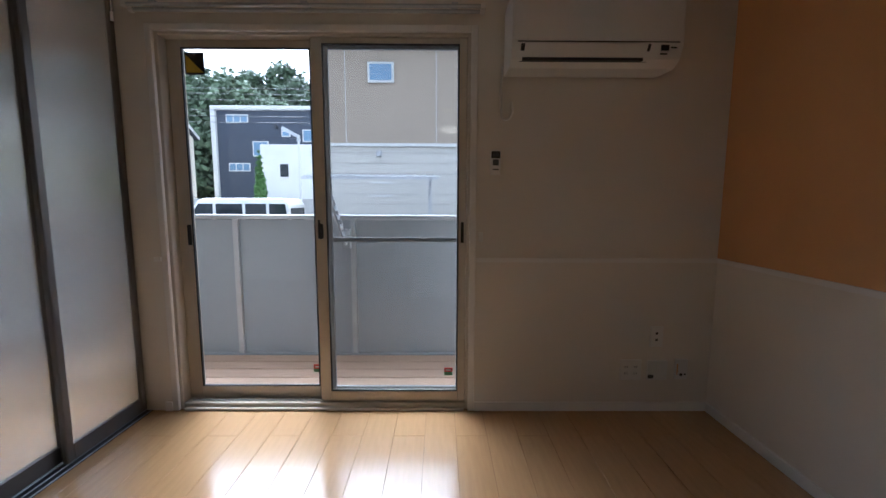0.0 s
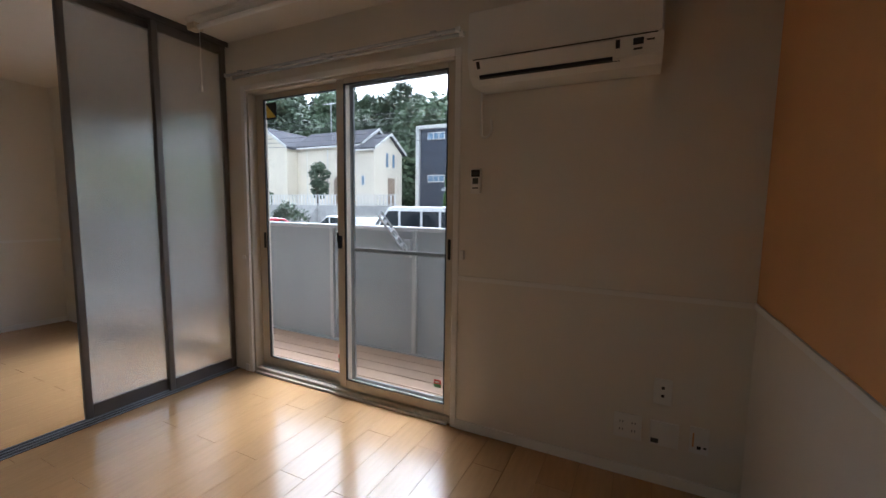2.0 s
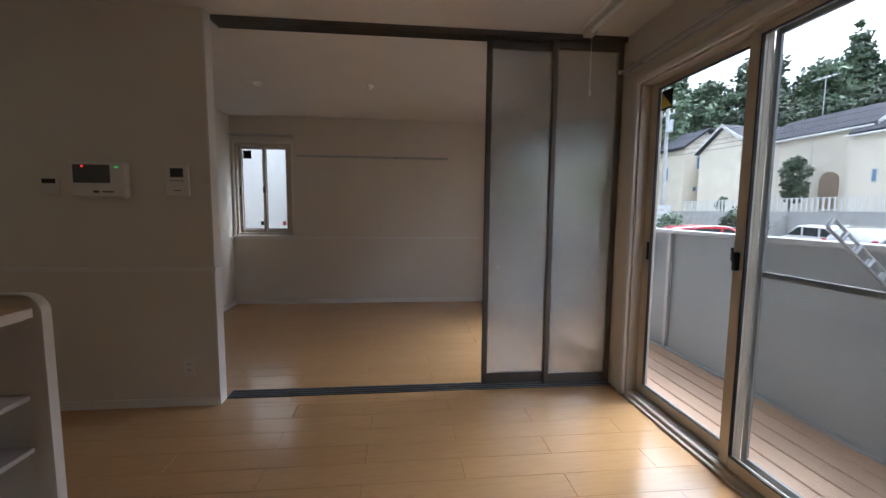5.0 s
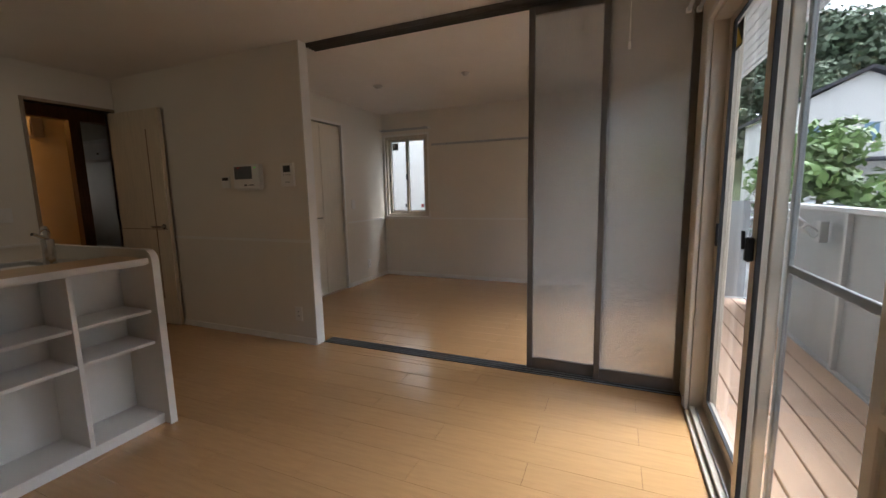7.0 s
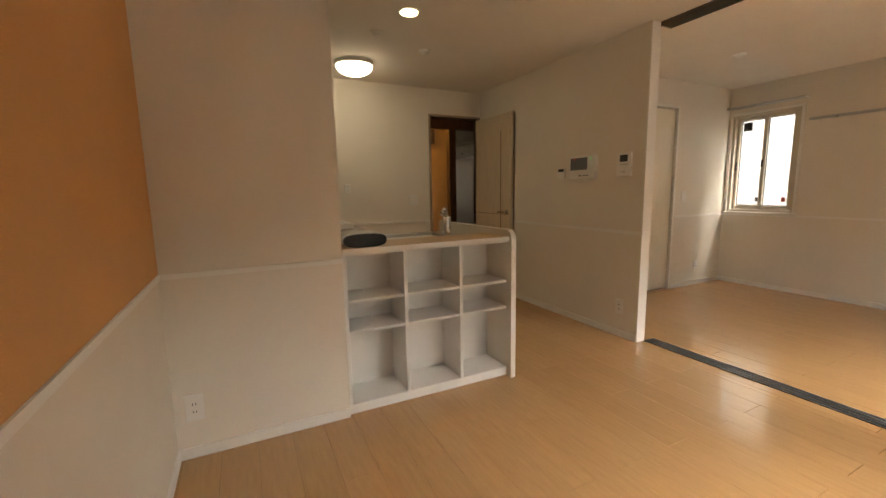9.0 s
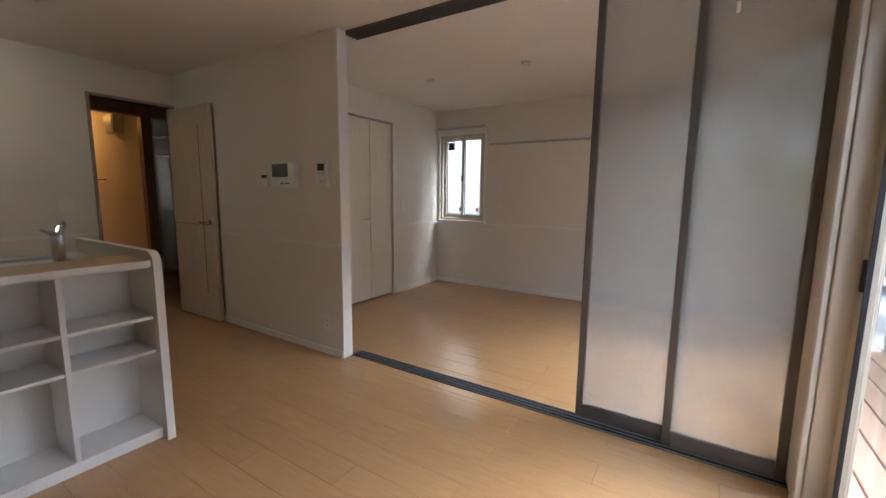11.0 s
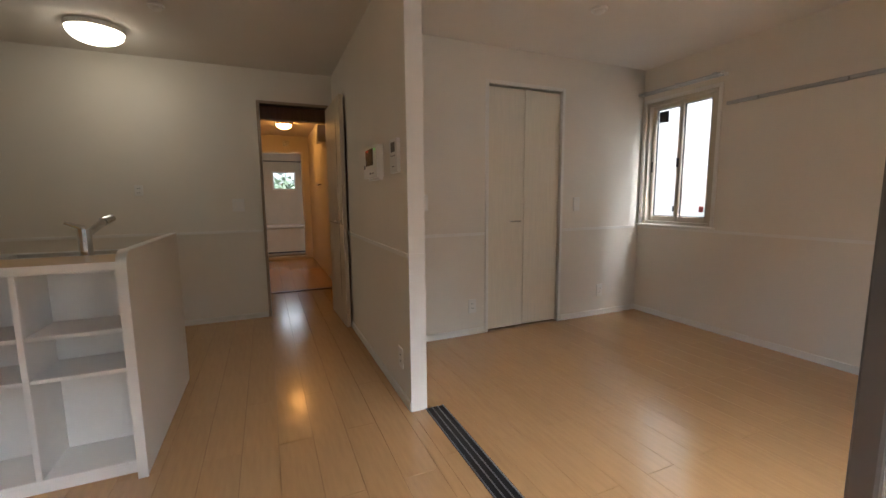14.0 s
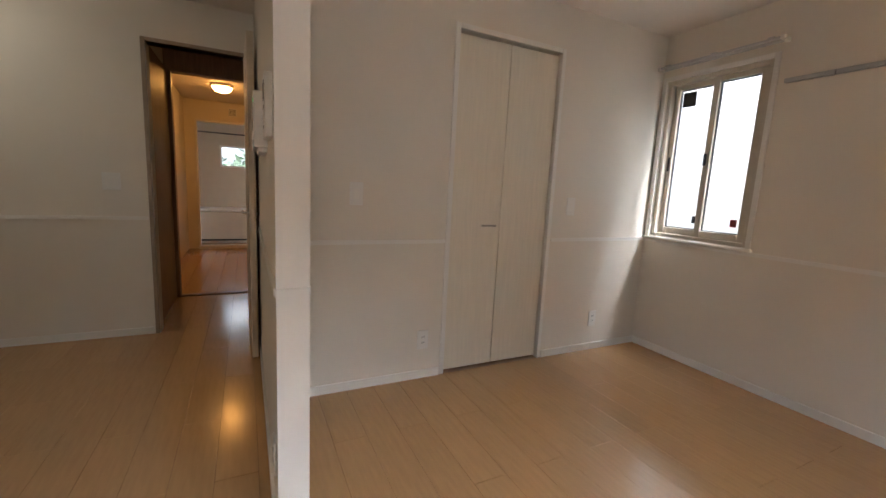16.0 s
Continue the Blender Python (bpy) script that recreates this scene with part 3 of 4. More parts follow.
# rolled bag on the counter
def capsule(y0, y1, cxx, cz, rx, rz, bm=None):
    out = [(cxx + rx * math.copysign(abs(math.cos(a)) ** 0.55, math.cos(a)), cz + rz * math.copysign(abs(math.sin(a)) ** 0.8, math.sin(a))) for a in [k / 28 * math.tau for k in range(28)]]
    return extrude(out, "y", y0, y1)
bag = thing("folded_bag", "white folded soft bag with a black end, lying on the counter", "bag")
part("bag_body", capsule(-0.42, -0.125, 1.16, 0.930, 0.115, 0.036), PAPER, bag)
part("bag_end", capsule(-0.1245, -0.10, 1.16, 0.925, 0.112, 0.034), DARK, bag, "black end")
ad = thing("cable_bundle", "white coiled cable and plug behind the bag", "cable")
part("plug", box(1.17, 1.25, -0.355, -0.29, 0.967, 1.005, bevel=0.01, seg=2), PLASTIC, ad)
part("coil", tube((1.10, -0.30, 0.972), (1.25, -0.33, 1.01), 0.012), PLASTIC, ad)

hood = thing("range_hood", "grey kitchen range hood on the side wall", "range hood")
part("canopy", extrude([(1.34, 1.645), (1.799, 1.645), (1.799, 1.75), (1.46, 1.75), (1.34, 1.69)], "y", -1.5, -0.85), STEEL, hood)
part("chimney", box(1.50, 1.799, -1.4, -0.95, 1.7505, CZ - 0.001, bevel=0.004), STEEL, hood)
part("filter", box(1.38, 1.77, -1.45, -0.9, 1.636, 1.6445), DARK, hood)

# ---- air conditioner ----
ac = thing("air_conditioner", "white wall-mounted air conditioner, switched off", "air conditioner")
prof = [(2.458, 1.755), (2.458, 2.055), (2.26, 2.055), (2.235, 2.04), (2.228, 1.84), (2.255, 1.775), (2.30, 1.748)]
part("body", extrude(prof, "x", 0.905, 1.665), PLASTIC, ac)
part("front_panel", box(0.912, 1.658, 2.2215, 2.2275, 1.842, 2.036, bevel=0.002), PLASTIC, ac)
part("outlet", extrude([(2.2515, 1.832), (2.2515, 1.828), (2.275, 1.768), (2.268, 1.766), (2.226, 1.83)], "x", 0.945, 1.52), DARK, ac, "dark air outlet")
part("louver", extrude([(2.222, 1.832), (2.226, 1.836), (2.252, 1.785), (2.247, 1.782)], "x", 0.962, 1.505), PLASTIC, ac)
# Solid black strips paint the shade of the outlet slit and the panel gap.
part("air_slit", box(0.955, 1.495, 2.2465, 2.272, 1.767, 1.779), DARK, ac, "black strip standing for the shade in the slit under the louver")
part("panel_gap", box(0.93, 1.645, 2.2255, 2.2290, 1.8378, 1.8412), RUBBER, ac)
part("display", box(1.565, 1.60, 2.228, 2.232, 1.805, 1.828), DARK, ac)
part("print_bar", box(1.61, 1.635, 2.229, 2.233, 1.815, 1.82), DARK, ac)
part("print_bar", box(1.567, 1.597, 2.236, 2.240, 1.79, 1.796), SCREEN, ac)
cv = bpy.data.curves.new("power_cord", "CURVE")
cv.dimensions, cv.bevel_depth, cv.bevel_resolution = "3D", 0.006, 3
sp = cv.splines.new("BEZIER")
pts = [(0.895, 2.44, 1.80), (0.893, 2.445, 1.60), (0.91, 2.44, 1.545), (0.945, 2.44, 1.57), (0.945, 2.44, 1.63)]
sp.bezier_points.add(len(pts) - 1)
for p, c in zip(sp.bezier_points, pts):
    p.co = c
    p.handle_left_type = p.handle_right_type = "AUTO"
cv.materials.append(PLASTIC)
cord = new("power_cord", cv)
cord.parent = ac


def plate(label, cat, pos, w, h, face, holes=(), name="wall_outlet", group="wall outlets and switches", depth=0.008):
    """A wall plate. face: the wall's outward direction; holes: (u, v, w, h, material) from the middle."""
    th = thing(name, label, cat, group)
    x, y, z = pos
    def bx(u0, u1, v0, v1, d0, d1, bev=0.0):
        if face == "-y": return box(x + u0, x + u1, y - d1, y - d0, z + v0, z + v1, bevel=bev)
        if face == "+y": return box(x - u1, x - u0, y + d0, y + d1, z + v0, z + v1, bevel=bev)
        return box(x + d0, x + d1, y + u0, y + u1, z + v0, z + v1, bevel=bev)
    part("cover", bx(-w / 2, w / 2, -h / 2, h / 2, 0.0005, depth, 0.002), PLASTIC, th)
    for u, v, a, b, m in holes:
        part("insert", bx(u - a / 2, u + a / 2, v - b / 2, v + b / 2, depth - 0.002, depth + 0.001), m, th)
    return th


SLOT = [(-0.006, 0.018, 0.003, 0.010, DARK), (0.006, 0.018, 0.003, 0.010, DARK), (-0.006, -0.018, 0.003, 0.010, DARK), (0.006, -0.018, 0.003, 0.010, DARK)]
ROCK = [(0, 0.0, 0.026, 0.055, TRIM)]
plate("white aerial socket plate on the wall", "outlet", (1.754, YW, 0.421), 0.07, 0.115, "-y", [(0, 0.018, 0.012, 0.012, DARK), (0, -0.018, 0.012, 0.012, DARK)])
plate("white double power outlet near the floor", "outlet", (1.624, YW, 0.234), 0.115, 0.115, "-y", [(u + a, b, c, d, e) for u in (-0.025, 0.025) for a, b, c, d, e in SLOT])
plate("blank white wall plate near the floor", "wall plate", (1.769, YW, 0.232), 0.11, 0.11, "-y", [(-0.035, -0.035, 0.03, 0.02, SCREEN)])
plate("white network socket plate with an orange mark", "outlet", (1.899, YW, 0.238), 0.07, 0.115, "-y", [(-0.022, 0.0, 0.006, 0.06, ORANGE), (0.0, -0.03, 0.014, 0.014, DARK), (0.022, -0.028, 0.01, 0.008, DARK)])
plate("white power outlet near the floor", "outlet", (1.975, -0.085, 0.235), 0.075, 0.12, "+y", SLOT)
plate("white power outlet near the floor", "outlet", (XL, -0.245, 0.242), 0.07, 0.115, "+x", SLOT)
plate("white power outlet below the dado rail", "outlet", (-1.761, YC, 0.241), 0.07, 0.115, "+y", SLOT)
plate("white power outlet below the dado rail", "outlet", (-3.129, YC, 0.24), 0.07, 0.115, "+y", SLOT)
plate("white light switch above the dado rail", "light switch", (-2.82, YC, 1.061), 0.07, 0.12, "+y", ROCK, "light_switch")
plate("white light switch above the dado rail", "light switch", (-1.347, YC, 1.09), 0.07, 0.12, "+y", ROCK, "light_switch")
plate("white double light switch beside the doorway", "light switch", (-0.023, YD, 1.077), 0.10, 0.115, "+y", [(-0.022, 0, 0.03, 0.06, TRIM), (0.022, 0, 0.03, 0.06, TRIM)], "light_switch")
plate("small white power outlet above the kitchen rail", "outlet", (0.72, YD, 1.209), 0.06, 0.09, "+y", SLOT)
plate("small white thermostat with a dark display", "thermostat", (XL, -0.927, 1.306), 0.09, 0.095, "+x", [(0, 0.028, 0.07, 0.025, DARK)], "thermostat", "wall controls", 0.014)
wp = plate("white wall control panel with a grey screen and red lamp", "control panel", (XL, -0.652, 1.345), 0.28, 0.19, "+x", [(-0.03, 0.03, 0.19, 0.10, SCREEN), (-0.075, 0.071, 0.012, 0.008, RED), (0.10, 0.068, 0.02, 0.008, GREEN), (0.05, -0.068, 0.06, 0.008, SCREEN), (-0.01, -0.068, 0.03, 0.012, DARK)], "control_panel", "wall controls", 0.045)
part("foot_shadow_gap", box(XL + 0.001, XL + 0.03, -0.775, -0.53, 1.236, 1.2495), PLASTIC, wp)
plate("white door intercom with a small black screen", "intercom", (XL, -0.250, 1.345), 0.125, 0.175, "+x", [(0, 0.045, 0.07, 0.05, DARK), (-0.03, 0.0, 0.01, 0.005, SCREEN), (-0.01, 0.0, 0.01, 0.005, SCREEN), (0.01, 0.0, 0.01, 0.005, SCREEN), (0.03, 0.0, 0.01, 0.005, SCREEN), (0, -0.055, 0.04, 0.004, SCREEN)], "intercom", "wall controls", 0.022)
plate("white remote control with a dark display in a wall holder", "remote control", (0.87, YW, 1.335), 0.052, 0.125, "-y", [(0, 0.038, 0.045, 0.035, DARK), (0, 0.037, 0.034, 0.018, SCREEN), (0, 0.0, 0.03, 0.03, SCREEN), (0, -0.035, 0.03, 0.006, SCREEN)], "remote_control", "wall controls", 0.022)
plate("white window latch plate", "latch", (0.80, YW, 0.955), 0.022, 0.05, "-y", [], "wall_latch", "wall controls", 0.02)

# hanger rail
hr = thing("hanger_rail", "long grey picture rail with sliding hooks on the bedroom wall", "rail")
part("rail", box(XF + 0.001, XF + 0.022, -0.26, 1.60, 1.825, 1.85, bevel=0.003), ALU, hr)
for i in range(4):
    y = -0.05 + i * 0.5
    part("bracket", box(XF + 0.022, XF + 0.04, y - 0.02, y + 0.02, 1.818, 1.846, bevel=0.003), ALU, hr)

# ceiling fittings
bar = thing("ceiling_light_bar", "long white tube fitting with beige ends under the ceiling", "light fitting")
part("base", box(-0.86, 0.45, 2.10, 2.17, CZ - 0.03, CZ - 0.0005, bevel=0.004), TRIM, bar)
part("tube", tube((-0.80, 2.135, CZ - 0.055), (0.40, 2.135, CZ - 0.055), 0.014), PLASTIC, bar)
for x in (-0.86, 0.38):
    part("end_bracket", box(x, x + 0.07, 2.105, 2.165, CZ - 0.07, CZ - 0.0305, bevel=0.004), DOOR, bar)
cord_ = part("pull_cord", tube((-0.75, 2.112, CZ - 0.068), (-0.75, 2.112, 1.90), 0.0015, n=6), PLASTIC, bar)
part("cord_bead", tube((-0.75, 2.112, 1.90), (-0.75, 2.112, 1.865), 0.006, n=10), PLASTIC, bar, "white pull bead")
lampk = thing("ceiling_lamp", "round opal dome ceiling lamp, switched on", "ceiling lamp")
LX, LY = 0.74, -1.76
part("base_ring", tube((LX, LY, CZ - 0.001), (LX, LY, CZ - 0.035), 0.165, n=32), PLASTIC, lampk)
part("shade", bowl(LX, LY, CZ - 0.036, 0.158, 0.08), LAMP, lampk, "glowing opal dome")
dl = thing("downlight", "small recessed downlight, switched on", "downlight")
part("ring", tube((0.67, -0.63, CZ - 0.0005), (0.67, -0.63, CZ - 0.006), 0.068, n=32), PLASTIC, dl)
part("bulb", tube((0.67, -0.63, CZ - 0.0065), (0.67, -0.63, CZ - 0.010), 0.055, n=32), DOWN, dl, "warm glowing bulb")
for x, y, r in ((0.765, -1.02, 0.045), (0.29, -1.25, 0.045), (-2.25, -0.25, 0.05), (-2.22, 0.73, 0.04)):
    sm = thing("ceiling_detector", "small round white ceiling detector", "smoke detector", "ceiling detectors")
    part("base", tube((x, y, CZ - 0.0005), (x, y, CZ - 0.012), r, n=24), PLASTIC, sm)
    part("cap", bowl(x, y, CZ - 0.0125, r * 0.7, 0.022, 20, 5), PLASTIC, sm)

# ---- hall rooms ----
hlamp = thing("hall_lamp", "warm round ceiling lamp in the washroom, switched on", "ceiling lamp")
part("base_ring", tube((-0.58, -5.0, CZ - 0.001), (-0.58, -5.0, CZ - 0.03), 0.12, n=24), PLASTIC, hlamp)
part("shade", bowl(-0.58, -5.0, CZ - 0.031, 0.115, 0.07, 24), LAMP_WARM, hlamp, "glowing warm dome")
vent = thing("ceiling_vent", "small square vent grille above the bathroom door", "vent")
part("frame", box(-0.72, -0.60, -6.359, -6.345, 2.10, 2.22, bevel=0.003), PLASTIC, vent)
for i in range(5):
    part("slat", box(-0.71, -0.61, -6.344, -6.338, 2.112 + i * 0.02, 2.12 + i * 0.02), SCREEN, vent)
bd = tagged(new("door_3"), "pale bathroom doorway frame with a raised sill", kind="structure")
frame_ring(bd, "door_frame", -0.945, -0.137, 0.0, 2.01, -6.357, -6.33, 0.035, PLASTIC, bottom=False)
part("sill", box(-0.945, -0.137, -6.45, -6.30, 0.0, 0.05, bevel=0.004), PLASTIC, bd)
tub = thing("bathtub", "cream bathtub with a rounded rim behind the bathroom doorway", "bathtub")
part("tub_body", box(-1.75, 0.28, -7.48, -6.85, 0.0, 0.56, bevel=0.03, seg=3), BATHW, tub)
part("tub_rim", box(-1.79, 0.29, -7.495, -6.82, 0.561, 0.60, bevel=0.015, seg=2), PLASTIC, tub)
part("foot_strip", box(-1.75, 0.28, -6.849, -6.83, 0.06, 0.085), DARK, tub)
sb = thing("shower_bar", "dark horizontal curtain bar in the bathroom", "bar")
part("bar", tube((-1.79, -6.7, 1.86), (0.29, -6.7, 1.86), 0.012), BRONZE, sb)
bwn = tagged(new("window_4"), "small frosted bathroom window", kind="structure")
frame_ring(bwn, "window_frame", -0.88, -0.41, 1.33, 1.72, -7.57, -7.49, 0.03, PLASTIC)
part("pane", box(-0.85, -0.44, -7.535, -7.53, 1.36, 1.69), GLASS, bwn).visible_shadow = False
twn = tagged(new("window_5"), "toilet room window with a bronze frame", kind="structure")
frame_ring(twn, "window_frame", -1.82, -1.17, 0.95, 1.80, -5.17, -5.09, 0.03, BRONZE)
part("pane", box(-1.79, -1.20, -5.14, -5.135, 0.98, 1.77), GLASS, twn).visible_shadow = False
bx_ = thing("breaker_box", "small cream box high on the washroom wall", "box")
part("case", box(-1.049, -0.95, -4.2, -3.95, 1.90, 2.12, bevel=0.006), PLASTIC, bx_)
part("lid", box(-0.9495, -0.942, -4.18, -3.97, 1.92, 2.10, bevel=0.003), PLASTIC, bx_)
towel = thing("towel_bar", "small dark towel bar on the washroom wall", "towel bar")
part("bar", tube((-1.02, -4.9, 1.35), (-1.02, -4.6, 1.35), 0.008), BRONZE, towel)
for y in (-4.88, -4.62):
    part("post", tube((-1.0495, y, 1.35), (-1.02, y, 1.35), 0.008), BRONZE, towel)
shf = thing("toilet_shelf", "white wall shelf with a closed box front", "shelf")
part("board", box(-1.849, -1.62, -4.6, -3.6, 1.70, 1.72), TRIM, shf)
part("box_front", box(-1.84, -1.63, -4.55, -3.65, 1.7205, 1.83, bevel=0.004), PLASTIC, shf)
part("knob", tube((-1.63, -4.1, 1.775), (-1.615, -4.1, 1.775), 0.01), DARK, shf)
part("upper_board", box(-1.849, -1.62, -4.6, -3.6, 1.95, 1.965), TRIM, shf)

# ---- balcony ----
bal = tagged(new("balcony_floor"), "tan deck boards of the balcony", kind="structure")
part("slab", box(-3.9, 3.2, YWO + 0.001, 3.62, -0.25, -0.10), CONCRETE, bal)
meb = to_mesh("deck_board", box(-3.85, 3.15, 0.003, 0.133, -0.0995, -0.075, bevel=0.004), DECK)
for i in range(6):
    o = new("deck_board", meb)
    o.location = (0, 2.63 + i * 0.139, 0)
    o.parent = bal
par = thing("balcony_parapet", "blue-grey panelled balcony parapet with aluminium capping", "parapet")
for i in range(8):
    x = -3.68 + i * 0.90
    part("post", box(x - 0.02, x + 0.02, 3.455, 3.50, -0.10, 1.0, bevel=0.003), ALU, par)
    if i < 7:
        part("panel", box(x + 0.021, x + 0.879, 3.485, 3.497, -0.06, 0.995), PARAPET, par)
part("cap_rail", box(-3.9, 2.75, 3.43, 3.53, 1.001, 1.035, bevel=0.004), ALU, par)
part("foot_rail", box(-3.9, 2.75, 3.45, 3.50, -0.099, -0.061, bevel=0.003), PARAPET, par)
for x in (-3.9, 2.75):
    part("side_panel", box(x - 0.015, x + 0.015, YWO + 0.005, 3.45, -0.06, 1.03), PARAPET, par)
for x in (-0.12, -2.12):
    arm = thing("laundry_arm", "silver perforated laundry pole arm on the parapet", "laundry arm", "laundry arms")
    part("mount", box(x - 0.03, x + 0.03, 3.405, 3.4545, 0.78, 0.93, bevel=0.004), ALU, arm)
    a, b = Vector((x, 3.40, 0.83)), Vector((x, 3.02, 1.15))
    d = (b - a).normalized()
    nrm = Vector((0, d.z, -d.y))
    n_seg, hw = 5, 0.03
    bm = bmesh.new()
    for s in (-1, 1):
        mid0, mid1 = a + nrm * s * (hw - 0.006), b + nrm * s * (hw - 0.006)
        tube(mid0, mid1, 0.008, bm, 8)
    for k in range(n_seg + 1):
        c = a.lerp(b, k / n_seg)
        tube(c - nrm * hw * 0.8, c + nrm * hw * 0.8, 0.010 if k in (0, n_seg) else 0.013, bm, 8)
    part("arm", bm, ALU, arm)
sof = tagged(new("trim_soffit"), "white slatted eave soffit above the balcony", kind="structure")
part("board", box(-6, 5, YWO + 0.001, 3.42, 2.52, 2.60), SOFFIT, sof)
mes = to_mesh("slat", box(-6, 5, 0, 0.05, 2.508, 2.519, bevel=0.002), SOFFIT)
for i in range(11):
    o = new("slat", mes)
    o.location = (0, 2.66 + i * 0.07, 0)
    o.parent = sof
part("fascia", box(-6, 5, 3.421, 3.46, 2.50, 2.68), SOFFIT, sof)

# ---- ground and hill ----
GZ = -0.75
setting("ground", box(-400, 400, -400, 400, GZ - 0.3, GZ), ASPHALT, "grey asphalt parking ground")


def rise(r):
    s = min(1, max(0, (r - 42) / 40))
    return s * s * (3 - 2 * s) * 13


bm = bmesh.new()
rows = []
for i in range(17):
    r = 40 + i * 6
    rows.append([bm.verts.new((r * math.sin(radians(a)), r * math.cos(radians(a)), GZ + 0.02 + rise(r) + noise.noise((r * 0.05, a * 0.08, 0)) * (1.2 if i else 0))) for a in range(-125, 61, 5)])
for p, q in zip(rows, rows[1:]):
    for k in range(len(p) - 1):
        bm.faces.new((p[k], p[k + 1], q[k + 1], q[k]))
bmesh.ops.recalc_face_normals(bm, faces=bm.faces)
setting("ground_hill", bm, GRASS, "wooded hillside behind the houses")
terr = setting("ground_terrace", box(-60, 30, 27, 41.5, GZ + 0.001, 1.3), CONCRETE, "raised concrete house terrace")


# ---- trees ----
def leaves(blobs, count, size, rng):
    """A crown of small leaf blades scattered over uneven clumps."""
    verts, faces = [], []
    total = sum(b[3] ** 2 for b in blobs)
    for cx_, cy_, cz_, r in blobs:
        for _ in range(int(count * r * r / total)):
            u = Vector((rng.gauss(0, 1), rng.gauss(0, 1), rng.gauss(0, 1))).normalized()
            p = Vector((cx_, cy_, cz_)) + u * r * (0.6 + 0.5 * rng.random())
            a = Vector((rng.gauss(0, 1), rng.gauss(0, 1), rng.gauss(0, 0.6))).normalized()
            b = a.cross(u + Vector((0, 0, 0.01))).normalized()
            s = size * (0.6 + 0.8 * rng.random())
            k = len(verts)
            verts += [p - a * s, p + b * s * 0.5, p + a * s, p - b * s * 0.5]
            faces.append((k, k + 1, k + 2, k + 3))
    bm = bmesh.new()
    me = bpy.data.meshes.new("crown")
    me.from_pydata([tuple(v) for v in verts], [], faces)
    bm.from_mesh(me)
    bpy.data.meshes.remove(me)
    return bm


def tree(label, h, r, trunk_h, count, size, leaf, seed, cone=False, name="tree", group=""):
    rng = random.Random(seed)
    th = thing(name, label, "tree", group)
    bm = tube((0, 0, -0.3), (0, 0, trunk_h + (h - trunk_h) * 0.5), h * 0.022, n=8, r2=h * 0.008)
    blobs = []
    if cone:
        n = 9
        for i in range(n):
            f = i / (n - 1)
            blobs.append((rng.uniform(-.05, .05), rng.uniform(-.05, .05), trunk_h + (h - trunk_h) * f * 0.93, r * (1 - f * 0.85) * (1 if i else 0.8)))
    else:
        for i in range(24):
            a, q, z = rng.uniform(0, math.tau), r * math.sqrt(rng.random()) * 0.75, rng.random()
            fall = math.sqrt(max(0.05, 1 - (z * 1.7 - 0.75) ** 2))
            c = (q * fall * math.cos(a), q * fall * math.sin(a), trunk_h + (h - trunk_h) * z * 0.9)
            blobs.append((*c, r * rng.uniform(0.22, 0.42)))
            if i < 7:
                tube((0, 0, trunk_h * rng.uniform(0.7, 1.2)), c, h * 0.008, bm, 6, h * 0.002)
    part("trunk", bm, BARK, th)
    part("crown", leaves(blobs, count, size, rng), leaf, th)
    return th


kinds = [tree("broad dark green tree on the hillside", 11, 4.6, 2.5, 4200, 0.34, LEAF, 11, group="hillside trees"),
         tree("broad dark green tree on the hillside", 12, 4.2, 3.5, 4200, 0.34, LEAF, 12, group="hillside trees"),
         tree("tall pointed dark green conifer on the hillside", 13.5, 3.2, 2.0, 3800, 0.34, LEAF, 13, cone=True, group="hillside trees")]
rng = random.Random(5)
spots = []
for ring, r in enumerate((54, 61, 69, 78)):
    step = 300 / r
    a = -92 + ring * 1.3
    while a < 14:
        spots.append((a + rng.uniform(-1.2, 1.2), r + rng.uniform(-2.5, 2.5)))
        a += step
for i, (a, r) in enumerate(spots):
    k = kinds[2] if rng.random() < 0.13 else kinds[i % 2]
    s = rng.uniform(0.75, 1.15)
    m = Matrix.Translation((r * math.sin(radians(a)), r * math.cos(radians(a)), GZ + rise(r))) @ Matrix.Rotation(rng.uniform(0, 6.28), 4, "Z")
    if i < 3:
        k = kinds[i]
        k.matrix_basis = m
    else:
        c = copy_thing(k, m)
        c.scale = (s, s, s * rng.uniform(0.9, 1.15))
t1 = tree("narrow bright green cypress beside the dark house", 3.6, 0.45, 0.1, 2200, 0.13, LEAF_CYP, 21, cone=True, name="cypress")
t1.location = (-12.2, 29.5, 1.3)
t2 = tree("leafy light green garden tree beyond the parapet", 3.3, 1.15, 1.0, 2600, 0.10, LEAF_LIGHT, 22, name="garden_tree")
t2.location = (-8.3, 5.6, GZ)
t3 = tree("round green garden tree before the cream house", 4.1, 1.25, 0.8, 2200, 0.14, LEAF, 23, name="garden_tree")
t3.location = (-25.8, 29.5, 1.3)
# The last two are added behind the rear windows to tint them green.
for i, (x, y, s) in enumerate(((-16.0, 13.2, 0.75), (-14.6, 15.5, 0.85), (-18.8, 12.2, 0.8), (1.6, 10.2, 0.6), (-30.0, 27.6, 0.5), (-0.7, -12.5, 1.0), (-1.7, -11.0, 1.0))):
    b = tree("dense green garden shrub", 2.6, 1.2, 0.2, 1500, 0.10, LEAF, 40 + i, name="shrub", group="shrubs")
    b.location, b.scale = (x, y, GZ if y < 27 else 1.3), (s, s, s)


